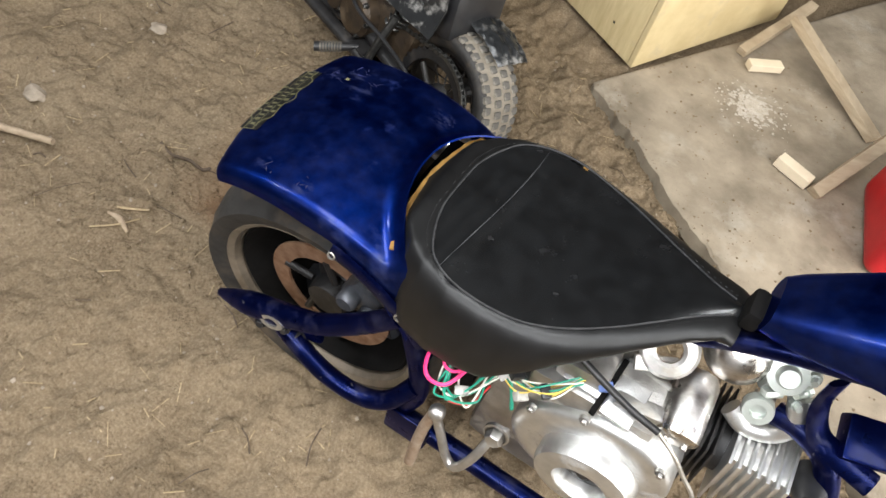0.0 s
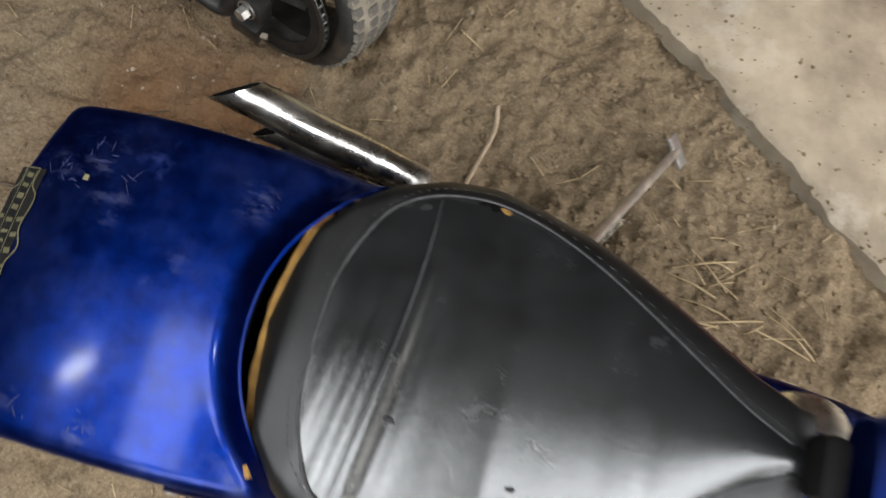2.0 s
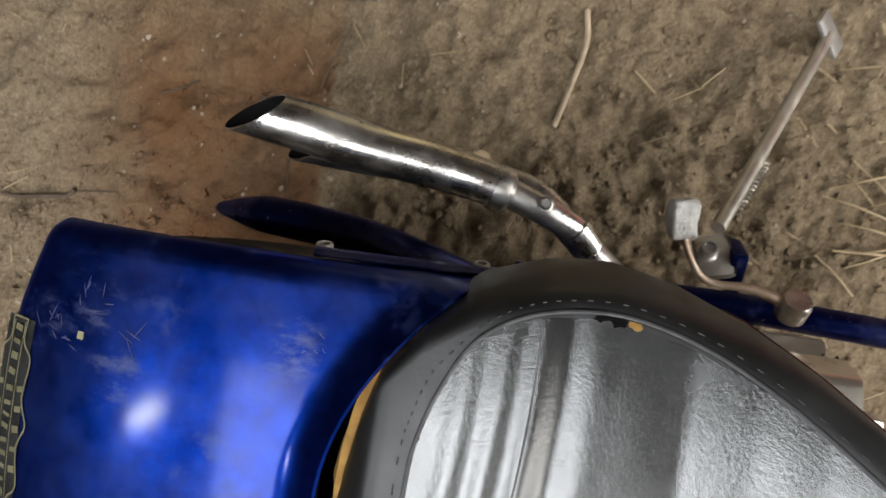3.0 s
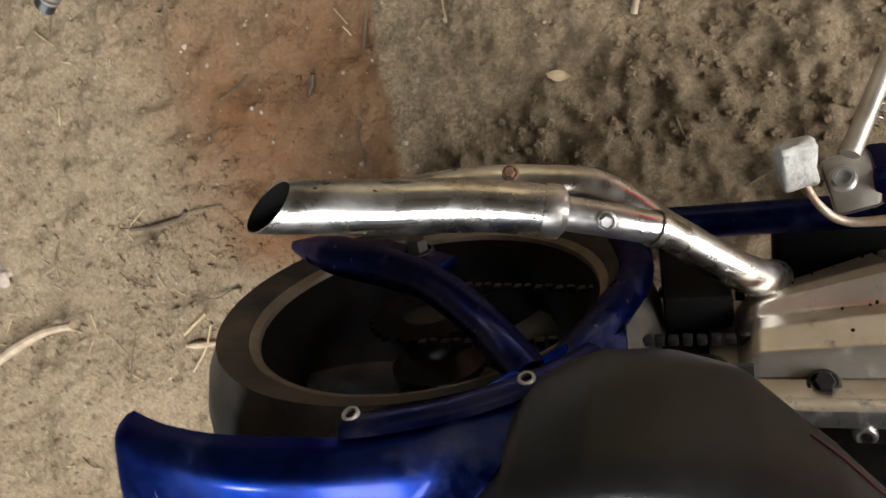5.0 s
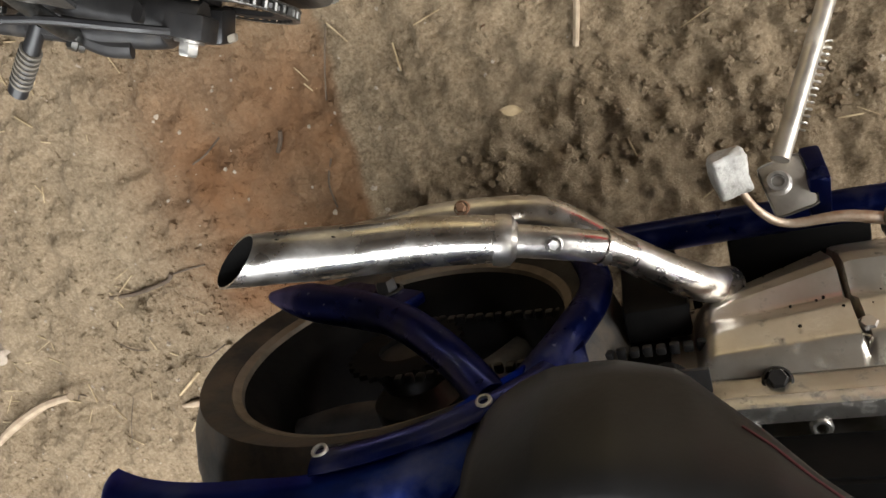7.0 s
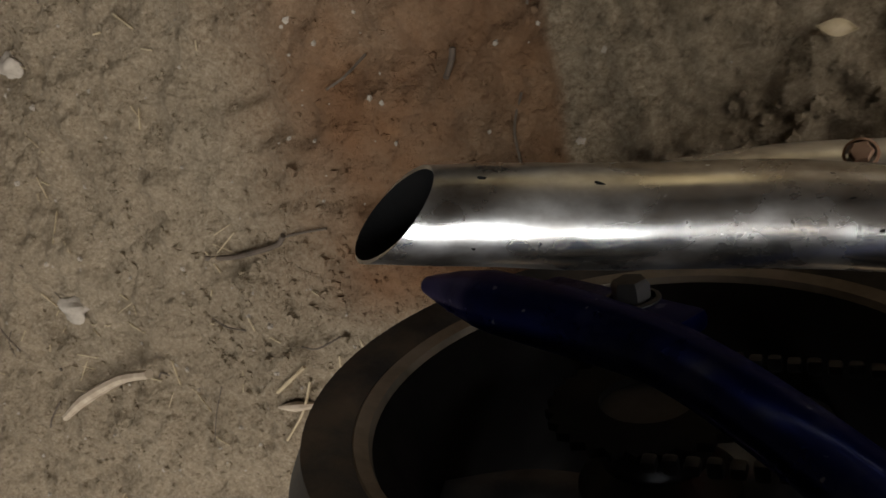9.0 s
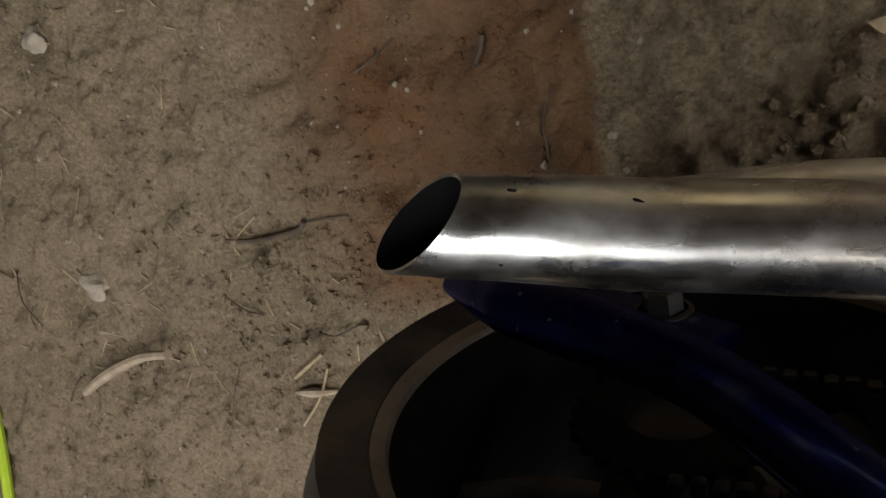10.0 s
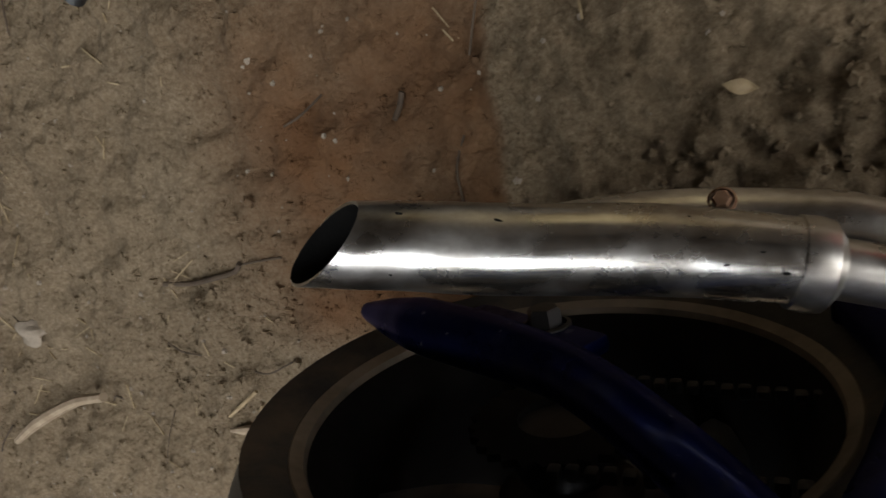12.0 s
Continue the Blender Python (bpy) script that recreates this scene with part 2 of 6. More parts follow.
def soil():
    """Trodden earth: pale dust over dark soil, pit shade in its specks; a rust-red patch."""
    m = bpy.data.materials.new("trodden_earth")
    m.use_nodes = True
    nt = m.node_tree
    b = nt.nodes["Principled BSDF"]
    base = ramp(nt, noise_node(nt, 3.2, 10, 0.62), [(0.30, (0.112, 0.078, 0.044)), (0.5, (0.195, 0.1426, 0.0876)), (0.72, (0.2664, 0.2052, 0.1332))])
    fine = ramp(nt, noise_node(nt, 55, 8, 0.7), [(0.3, (0.1152, 0.0828, 0.0504)), (0.68, (0.3024, 0.234, 0.1548))])
    col = mix(nt, 0.26, base, fine)
    # Dark grit specks and blotches also put the shade of pits into the colour.
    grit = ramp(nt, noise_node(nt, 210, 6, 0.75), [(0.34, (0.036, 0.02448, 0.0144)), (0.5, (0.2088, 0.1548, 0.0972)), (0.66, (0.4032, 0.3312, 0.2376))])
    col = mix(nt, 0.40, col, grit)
    pit_blotch = ramp(nt, noise_node(nt, 24, 10, 0.75), [(0.27, (1, 1, 1)), (0.36, (0, 0, 0))])
    col = mix(nt, pit_blotch, col, (0.108, 0.07776, 0.04896))
    geo = nt.nodes.new("ShaderNodeNewGeometry")
    sep = nt.nodes.new("ShaderNodeSeparateXYZ")
    nt.links.new(geo.outputs["Position"], sep.inputs[0])

    def span(axis, lo, hi):
        r = nt.nodes.new("ShaderNodeMapRange")
        r.interpolation_type = "SMOOTHSTEP"
        nt.links.new(sep.outputs[axis], r.inputs[0])
        r.inputs[1].default_value, r.inputs[2].default_value = lo, hi
        return r.outputs[0]

    def times(a, c):
        n = nt.nodes.new("ShaderNodeMath")
        n.operation = "MULTIPLY"
        nt.links.new(a, n.inputs[0])
        nt.links.new(c, n.inputs[1])
        return n.outputs[0]
    patch = times(times(span("X", *STAIN_L), span("X", *STAIN_R)), times(span("Y", *STAIN_B), span("Y", *STAIN_T)))
    rust = ramp(nt, noise_node(nt, 16, 8, 0.6), [(0.3, (0.102, 0.0455, 0.0185)), (0.7, (0.180, 0.091, 0.041))])
    ragged = ramp(nt, noise_node(nt, 7, 8, 0.6), [(0.3, (0.55, 0.55, 0.55)), (0.6, (1, 1, 1))])
    col = mix(nt, times(patch, ragged), col, rust)
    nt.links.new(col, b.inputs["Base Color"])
    b.inputs["Roughness"].default_value = 0.92
    b.inputs["Specular IOR Level"].default_value = 0.2
    b1 = nt.nodes.new("ShaderNodeBump")
    b1.inputs["Strength"].default_value, b1.inputs["Distance"].default_value = 0.9, 0.016
    nt.links.new(noise_node(nt, 26, 10, 0.62), b1.inputs["Height"])
    tc = nt.nodes.new("ShaderNodeTexCoord")
    warp = nt.nodes.new("ShaderNodeTexNoise")
    warp.inputs["Scale"].default_value, warp.inputs["Detail"].default_value = 9, 5
    nt.links.new(tc.outputs["Object"], warp.inputs["Vector"])
    bent = nt.nodes.new("ShaderNodeVectorMath")
    bent.operation = "MULTIPLY_ADD"
    nt.links.new(warp.outputs["Color"], bent.inputs[0])
    bent.inputs[1].default_value = (0.12, 0.12, 0.12)
    nt.links.new(tc.outputs["Object"], bent.inputs[2])
    plates = nt.nodes.new("ShaderNodeTexVoronoi")
    plates.feature = "DISTANCE_TO_EDGE"
    plates.inputs["Scale"].default_value = 6
    nt.links.new(bent.outputs[0], plates.inputs["Vector"])
    split = ramp(nt, plates.outputs["Distance"], [(0.0, (0, 0, 0)), (0.05, (1, 1, 1))])
    where = ramp(nt, noise_node(nt, 4.5, 6, 0.6), [(0.46, (1, 1, 1)), (0.56, (0, 0, 0))])
    b0 = nt.nodes.new("ShaderNodeBump")
    b0.inputs["Strength"].default_value, b0.inputs["Distance"].default_value = 0.5, 0.004
    mx = nt.nodes.new("ShaderNodeMath")
    mx.operation = "MAXIMUM"
    nt.links.new(split, mx.inputs[0])
    nt.links.new(where, mx.inputs[1])
    nt.links.new(mx.outputs[0], b0.inputs["Height"])
    nt.links.new(b0.outputs[0], b1.inputs["Normal"])
    b2 = nt.nodes.new("ShaderNodeBump")
    b2.inputs["Strength"].default_value, b2.inputs["Distance"].default_value = 0.8, 0.0045
    nt.links.new(noise_node(nt, 120, 8, 0.7), b2.inputs["Height"])
    nt.links.new(b1.outputs[0], b2.inputs["Normal"])
    nt.links.new(b2.outputs[0], b.inputs["Normal"])
    return m


STAIN_L, STAIN_R, STAIN_B, STAIN_T = (-0.48, -0.28), (-0.085, -0.10), (0.0, 0.08), (0.52, 0.26)
M_SOIL = soil()

# ---- mesh helpers ----
def part(name, bm, mat, parent=None, label="", smooth=True):
    """One bmesh as one mesh object, under a thing or part."""
    bmesh.ops.recalc_face_normals(bm, faces=bm.faces)
    me = bpy.data.meshes.new(name)
    bm.to_mesh(me)
    bm.free()
    me.materials.append(mat)
    if smooth:
        me.polygons.foreach_set("use_smooth", [True] * len(me.polygons))
        me.set_sharp_from_angle(angle=radians(38))
    ob = new(name, me)
    if parent:
        ob.parent = parent
    return tagged(ob, label)


def box(sx, sy, sz, m=Matrix(), bevel=0.003, bm=None):
    own = bmesh.new()
    bmesh.ops.create_cube(own, size=1.0, matrix=Matrix.Diagonal((sx, sy, sz, 1)))
    if bevel:
        bmesh.ops.bevel(own, geom=own.edges[:], offset=bevel, segments=2, profile=0.6, affect="EDGES")
    own.transform(m)
    return merge(bm, own)


def merge(bm, own):
    if bm is None:
        return own
    me = bpy.data.meshes.new("tmp")
    own.to_mesh(me)
    own.free()
    bm.from_mesh(me)
    bpy.data.meshes.remove(me)
    return bm


def lathe(profile, m=Matrix(), seg=48, bm=None, closed=False):
    """Turns (radius, height) pairs about z."""
    own = bmesh.new()
    rings = []
    for r, h in profile:
        if r < 1e-6:
            rings.append([own.verts.new((0, 0, h))])
        else:
            rings.append([own.verts.new((r * math.cos(a), r * math.sin(a), h)) for a in np.linspace(0, 2 * math.pi, seg, endpoint=False)])
    pairs = list(zip(rings, rings[1:])) + ([(rings[-1], rings[0])] if closed else [])
    for a, b in pairs:
        for i in range(seg):
            j = (i + 1) % seg
            vs = [a[i % len(a)], a[j % len(a)], b[j % len(b)], b[i % len(b)]]
            vs = list(dict.fromkeys(vs))
            if len(vs) > 2:
                own.faces.new(vs)
    own.transform(m)
    return merge(bm, own)


def spline(pts, n=6):
    """A smooth line through points."""
    P = [Vector(p) for p in pts]
    P = [2 * P[0] - P[1]] + P + [2 * P[-1] - P[-2]]
    out = []
    for i in range(1, len(P) - 2):
        a, b, c, d = P[i - 1:i + 3]
        for k in range(n):
            t = k / n
            out.append(0.5 * (2 * b + (c - a) * t + (2 * a - 5 * b + 4 * c - d) * t * t + (3 * b - a - 3 * c + d) * t ** 3))
    return out + [P[-2]]


def tube(pts, r, seg=12, smooth=6, bm=None, cap=True, flat=1.0, radii=None):
    """A round bar along a line; radii may vary along it."""
    own = bmesh.new()
    line = spline(pts, smooth) if smooth and len(pts) > 2 else [Vector(p) for p in pts]
    rings, up = [], None
    for i, p in enumerate(line):
        t = (line[min(i + 1, len(line) - 1)] - line[max(i - 1, 0)]).normalized()
        if up is None:
            up = t.orthogonal().normalized()
        up = (up - t * up.dot(t)).normalized()
        side = t.cross(up)
        f = i / max(1, len(line) - 1)
        rr = np.interp(f, np.linspace(0, 1, len(radii)), radii) if radii else r
        rings.append([own.verts.new(p + (up * math.cos(a) + side * math.sin(a) * flat) * rr) for a in np.linspace(0, 2 * math.pi, seg, endpoint=False)])
    for a, b in zip(rings, rings[1:]):
        for i in range(seg):
            own.faces.new((a[i], a[(i + 1) % seg], b[(i + 1) % seg], b[i]))
    if cap:
        own.faces.new(rings[0][::-1])
        own.faces.new(rings[-1])
    return merge(bm, own)


def sheet(fn, nu, nv, thick=0.0, bm=None):
    """A surface of fn(u, v) -> point, u and v in 0..1, with a thickness."""
    own = bmesh.new()
    g = [[own.verts.new(fn(i / nu, j / nv)) for j in range(nv + 1)] for i in range(nu + 1)]
    for i in range(nu):
        for j in range(nv):
            own.faces.new((g[i][j], g[i + 1][j], g[i + 1][j + 1], g[i][j + 1]))
    if thick:
        bmesh.ops.recalc_face_normals(own, faces=own.faces)
        bmesh.ops.solidify(own, geom=own.faces[:], thickness=thick)
    return merge(bm, own)


def axle(x, y, z):
    """A pose whose z axis lies along the world's y."""
    return Matrix.Translation((x, y, z)) @ pose(0, 0, 0, -90)


def along(a, b):
    """A pose at a with z pointing to b."""
    a, b = Vector(a), Vector(b)
    return Matrix.Translation(a) @ (b - a).to_track_quat("Z", "Y").to_matrix().to_4x4()


def bolt(name, place, way, r, parent, mat, label=""):
    m = along(place, Vector(place) + Vector(way))
    bm = lathe([(0, -0.004), (r * 1.5, -0.004), (r * 1.5, 0.001), (r * 1.25, 0.0016)], m, 20)
    lathe([(r * 1.02, 0.0), (r * 1.02, r * 0.9), (r * 0.85, r * 1.15), (0, r * 1.15)], m, 6, bm)
    return part(name, bm, mat, parent, label)


def blob(r, m, jag=0.25, sub=2, seed=0, bm=None):
    own = bmesh.new()
    bmesh.ops.create_icosphere(own, subdivisions=sub, radius=r)
    for v in own.verts:
        v.co *= 1 + jag * noise.noise(v.co / r * 1.3 + Vector((seed * 7.3, seed * 3.1, 0)))
    own.transform(m)
    return merge(bm, own)


def empty(name, m=Matrix()):
    ob = new(name)
    ob.empty_display_size = 0.1
    ob.matrix_world = m
    return ob


# ---- the shed ----
SLAB_CORNER, SLAB_EDGE_A, SLAB_EDGE_B = (0.080, 0.872), (0.801, -0.599), (0.496, 0.875)
SLAB_NORMAL = (0.599, 0.801)
ON_SLAB = pose(0.080, 0.872, 0.008, 0, 0, -3) @ pose(-0.129, -0.873, 0)

def ground_height(x, y):
    h = 0.010 * noise.noise((x * 2.1, y * 2.1, 0.3)) + 0.009 * noise.noise((x * 8, y * 8, 1.7))
    h += 0.016 * noise.fractal((x * 12, y * 12, 4.0), 0.68, 2.2, 6)
    nub = noise.noise((x * 48, y * 44, 15.0))
    h += 0.010 * max(0, nub - 0.28) - 0.007 * max(0, -nub - 0.34)
    pit = noise.noise((x * 34, y * 34, 6.1))
    if pit > 0.34:
        h -= 0.014 * (pit - 0.34)
    lump = noise.noise((x * 11, y * 13, 2.6))
    h += 0.006 * max(0, lump) ** 1.5
    # cracks in the trodden crust, and loose clods
    crack = abs(noise.noise((x * 9 + 0.4 * noise.noise((x * 20, y * 20, 3)), y * 9, 11.2)))
    h -= 0.005 * math.exp(-crack / 0.035) * max(0, noise.noise((x * 3, y * 3, 5.5)) + 0.25)
    rough = 0.12 + noise.noise((x * 3.3, y * 3.3, 21.0)) + (0.35 if y > 0.25 and x > -0.1 else 0.0)
    if rough > 0:
        d = noise.voronoi((x * 62, y * 62, 0.5))[0]
        h += min(1, rough * 2.5) * 0.013 * max(0, 0.40 - d[0])
    # dents round the foot of the stand, and the crumbled gap along the slab
    rr = math.hypot(x - 0.40, y - 0.40)
    if 0.03 < rr < 0.11:
        h -= 0.008 * max(0, math.cos(9 * math.atan2(y - 0.40, x - 0.40))) * math.sin((rr - 0.03) / 0.08 * math.pi)
    gap = (x - SLAB_CORNER[0]) * SLAB_NORMAL[0] + (y - SLAB_CORNER[1]) * SLAB_NORMAL[1]
    h -= 0.020 * math.exp(-(gap / 0.010) ** 2) * (0.6 + noise.noise((x * 22, y * 22, 1.1)))
    if -0.15 < x < 0.7 and 0.1 < y < 0.9:
        w = min(1, (x + 0.15) / 0.15, (0.7 - x) / 0.2, (y - 0.1) / 0.1, (0.9 - y) / 0.2)
        h += w * 0.007 * noise.fractal((x * 34, y * 34, 9.0), 0.7, 2.1, 4)
    u = (x - SLAB_CORNER[0]) * SLAB_NORMAL[1] - (y - SLAB_CORNER[1]) * SLAB_NORMAL[0]
    if gap > 0.012 and u > 0.012:
        h -= 0.05
    return h - 0.004


def axis_steps(lo, hi, near_lo, near_hi, step, far):
    a = list(np.arange(near_lo, near_hi, step))
    x, s = near_lo, step
    while x > lo:
        s = min(far, s * 1.25)
        x -= s
        a.insert(0, max(x, lo))
    x, s = a[-1], step
    while x < hi:
        s = min(far, s * 1.25)
        x += s
        a.append(min(x, hi))
    return a


def build_ground():
    xs, ys = axis_steps(-3.2, 6.0, -1.15, 0.95, 0.0048, 0.3), axis_steps(-6.0, 3.0, -0.45, 0.95, 0.0048, 0.3)
    verts = [(x, y, ground_height(x, y)) for x in xs for y in ys]
    n = len(ys)
    faces = [(i * n + j, (i + 1) * n + j, (i + 1) * n + j + 1, i * n + j + 1) for i in range(len(xs) - 1) for j in range(n - 1)]
    me = bpy.data.meshes.new("ground")
    me.from_pydata(verts, [], faces)
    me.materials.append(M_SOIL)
    me.polygons.foreach_set("use_smooth", [True] * len(faces))
    tagged(new("ground", me), "trodden pale brown earth floor with a rust-red patch", "floor", kind="structure")


def wall(name, boards, label):
    w = empty(name)
    tagged(w, label, "wall", kind="structure")
    for m, sx, sy, sz in boards:
        ob = part("board", box(sx, sy, sz, bevel=0.004), M_PLANKWALL, w, smooth=False)
        ob.matrix_world = m
    return w


def build_shed():
    X0, X1, Y0, Y1, H = -3.0, 2.2, -1.7, 2.8, 2.5
    north, south, east, west = [], [], [], []
    for i in range(17):
        x = X0 + 0.306 * (i + 0.5)
        north.append((pose(x, Y1, H / 2), 0.3, 0.04, H))
        if -1.35 < x < 1.15:
            south.append((pose(x, Y0, 0.58), 0.3, 0.04, 1.16))
            south.append((pose(x, Y0, 2.27), 0.3, 0.04, 0.46))
        else:
            south.append((pose(x, Y0, H / 2), 0.3, 0.04, H))
    for i in range(15):
        y = Y0 + 0.3 * (i + 0.5)
        west.append((pose(X0, y, H / 2), 0.04, 0.294, H))
        if -0.8 < y < 1.0:
            east.append((pose(X1, y, 2.3), 0.04, 0.294, 0.4))
        else:
            east.append((pose(X1, y, H / 2), 0.04, 0.294, H))
    wall("wall_north", north, "weathered brown board wall of the shed")
    wall("wall_south", south, "weathered brown board wall with an open window")
    wall("wall_east", east, "weathered brown board wall with an open doorway")
    wall("wall_west", west, "weathered brown board wall of the shed")
    # the ceiling boards leave two wide openings and a hatch
    holes = ((0.9, 2.1, -1.42, -0.42), (-0.55, 0.25, -1.255, -0.105), (-2.0, -1.2, -0.74, -0.50))
    xs = sorted({-3.1, 2.3, *(v for h in holes for v in h[:2])})
    ys = sorted({-1.8, 2.9, *(v for h in holes for v in h[2:])})
    bm = None
    for x0, x1 in zip(xs, xs[1:]):
        for y0, y1 in zip(ys, ys[1:]):
            x, y = (x0 + x1) / 2, (y0 + y1) / 2
            if not any(h[0] < x < h[1] and h[2] < y < h[3] for h in holes):
                bm = box(x1 - x0, y1 - y0, 0.04, pose(x, y, 2.53), 0, bm)
    for y in (-1.5, 0.60, 0.9, 1.4, 2.1):
        box(5.3, 0.08, 0.12, pose(-0.4, y, 2.45), 0.004, bm)
    tagged(part("ceiling", bm, M_PLANKWALL, smooth=False), "dark board ceiling on rough joists with open gaps", "ceiling", kind="structure")


def build_slab():
    a = Vector(SLAB_CORNER)
    along_x, along_y = Vector(SLAB_EDGE_A).normalized(), Vector(SLAB_EDGE_B).normalized()
    bm = bmesh.new()
    n1, n2 = 120, 90
    g = []
    for i in range(n1 + 1):
        row = []
        for j in range(n2 + 1):
            u, v = 1.55 * (i / n1) ** 1.3, 1.5 * (j / n2) ** 1.3
            p = a + along_x * u + along_y * v
            edge = 0.010 * noise.noise((u * 9, 0.5, 2)) + 0.009 * noise.noise((u * 42, 1.5, 2)) if j < 3 else 0
            p = p + along_y * edge
            z = 0.018 + 0.004 * noise.fractal((p.x * 6, p.y * 6, 7), 0.8, 2, 4)
            if j == 0 or i == 0:
                z = -0.02
            elif j == 1 or i == 1:
                z -= 0.003
            row.append(bm.verts.new((p.x, p.y, z)))
        g.append(row)
    for i in range(n1):
        for j in range(n2):
            bm.faces.new((g[i][j], g[i + 1][j], g[i + 1][j + 1], g[i][j + 1]))
    tagged(part("pavement", bm, M_CONC), "dusty concrete slab with a chipped edge", "slab", kind="structure")


build_ground()
build_shed()
build_slab()

# ---- the motorcycle ----
bike = empty("motorcycle", pose(0, 0, 0, 0.85))
tagged(bike, "small blue chopper motorcycle, stripped for repair, on its side stand", "motorcycle")
RT, RR, HW = 0.21, 0.16, 0.090
WHEEL = axle(0, 0, RT)


# Oily black steel; on the rim barrel and gap fillers it is painted shade.
M_OIL_SHADE = material("oil_and_shade_black", (0.004, 0.004, 0.004), (0.009, 0.008, 0.0075), 40, (0.75, 0.95), 0.0, 0.2, 150)
M_OIL_SHADE.node_tree.nodes["Principled BSDF"].inputs["Specular IOR Level"].default_value = 0.12


M_CALIPER = material("dark_grey_casting", (0.05, 0.055, 0.065), (0.12, 0.125, 0.14), 40, (0.35, 0.5), 0.5, 0.2, 150)


def build_wheel():
    tyre = [(RR - 0.004, -HW - 0.002), (RR + 0.010, -HW - 0.011), (RR + 0.026, -HW - 0.015), (RT - 0.022, -HW - 0.009), (RT - 0.012, -HW + 0.008), (RT - 0.004, -HW + 0.035), (RT, 0)]
    tyre = tyre + [(r, -h) for r, h in tyre[-2::-1]] + [(RR - 0.012, HW - 0.02), (RR - 0.012, -HW + 0.02)]
    wheel = part("rear_wheel", lathe(tyre, WHEEL, 96, closed=True), M_TYRE, bike, "wide low-profile dusty black tyre")
    prof = [(RR - 0.010, -HW + 0.012), (RR - 0.008, -HW + 0.000), (RR, -HW - 0.006), (RR + 0.003, -HW - 0.004), (RR + 0.002, -HW + 0.004), (RR - 0.010, -HW + 0.022), (RR - 0.010, HW - 0.022), (RR + 0.002, HW - 0.004), (RR + 0.003, HW + 0.004), (RR, HW + 0.006), (RR - 0.007, HW + 0.002), (RR - 0.008, HW - 0.003), (RR - 0.006, HW - 0.006), (RR - 0.011, -HW + 0.012), (RR - 0.012, -HW + 0.010)]
    part("rim", lathe(prof, WHEEL, 96, closed=True), M_RIM, wheel, "dirty grey alloy rim")
    # Barrel blacker than the rim: the wheel's inner shade is in its colour.
    part("rim_barrel", lathe([(RR - 0.0165, -HW + 0.011), (RR - 0.026, -HW + 0.035), (RR - 0.030, 0), (RR - 0.026, HW - 0.035), (RR - 0.0165, HW - 0.011), (RR - 0.0082, HW - 0.0028), (RR - 0.0062, HW - 0.007), (RR - 0.013, -HW + 0.014)], WHEEL, 96, closed=True), M_OIL_SHADE, wheel, "inner rim with its shade put into a near-black colour")
    part("hub", lathe([(0, -0.075), (0.03, -0.075), (0.034, -0.06), (0.03, -0.045), (0.045, -0.03), (0.045, 0.03), (0.03, 0.045), (0.034, 0.06), (0.03, 0.075), (0, 0.075)], WHEEL, 32), M_DARK, wheel)
    for k in range(5):
        a = k * 2 * math.pi / 5 + 0.35
        d = Vector((math.cos(a), 0, math.sin(a)))
        o = Vector((0, 0, RT))
        side = Vector((-math.sin(a), 0, math.cos(a)))
        bm = tube([o + d * 0.035, o + d * 0.08 + side * 0.012, o + d * (RR - 0.028) + side * 0.006], 0.018, 10, 6, flat=1.6)
        part("spoke", bm, M_CALIPER, wheel)
    return wheel


def build_brakes():
    disc = lathe([(0.074, -0.002), (0.102, -0.002), (0.102, 0.002), (0.074, 0.002)], axle(0, -0.062, RT), 64, closed=True)
    part("brake_disc", disc, M_RUST, bike, "rusty brake disc")
    bm = box(0.06, 0.045, 0.045, pose(0.065, -0.068, RT + 0.09, 0, 35, 0), 0.008)
    lathe([(0, 0), (0.015, 0), (0.015, 0.018), (0.012, 0.022), (0, 0.022)], along((0.05, -0.088, RT + 0.095), (0.05, -0.2, RT + 0.095)), 20, bm)
    lathe([(0, 0), (0.015, 0), (0.015, 0.018), (0.012, 0.022), (0, 0.022)], along((0.08, -0.088, RT + 0.075), (0.08, -0.2, RT + 0.075)), 20, bm)
    part("brake_caliper", bm, M_CALIPER, bike, "dark grey cast brake caliper")
    for k in range(5):
        a = k * 2 * math.pi / 5 + 0.2
        part("disc_arm", tube([(0.036 * math.cos(a), -0.060, RT + 0.036 * math.sin(a)), (0.080 * math.cos(a + 0.25), -0.062, RT + 0.080 * math.sin(a + 0.25))], 0.006, 8, 0), M_DARK, bike)
    own = bmesh.new()
    n = 28
    o, i_ = [], []
    for s in (-0.0025, 0.0025):
        ro, ri = [], []
        for k in range(n * 2):
            a = math.pi * k / n
            r = 0.056 if k % 2 else 0.051
            ro.append(own.verts.new((r * math.cos(a), r * math.sin(a), s)))
            ri.append(own.verts.new((0.026 * math.cos(a), 0.026 * math.sin(a), s)))
        o.append(ro)
        i_.append(ri)
    for k in range(n * 2):
        j = (k + 1) % (n * 2)
        own.faces.new((o[0][k], o[0][j], o[1][j], o[1][k]))
        own.faces.new((i_[0][k], i_[1][k], i_[1][j], i_[0][j]))
        for s in (0, 1):
            own.faces.new((o[s][k], i_[s][k], i_[s][j], o[s][j]))
    own.transform(axle(0, 0.078, RT))
    part("rear_sprocket", own, M_OIL_SHADE, bike, "dark toothed sprocket")


def fender_edge(y):
    """Angle of the concave front edge, in degrees ahead of upright."""
    return 13.0 + 13.0 * min(1, abs(y) / 0.125) ** 2.2


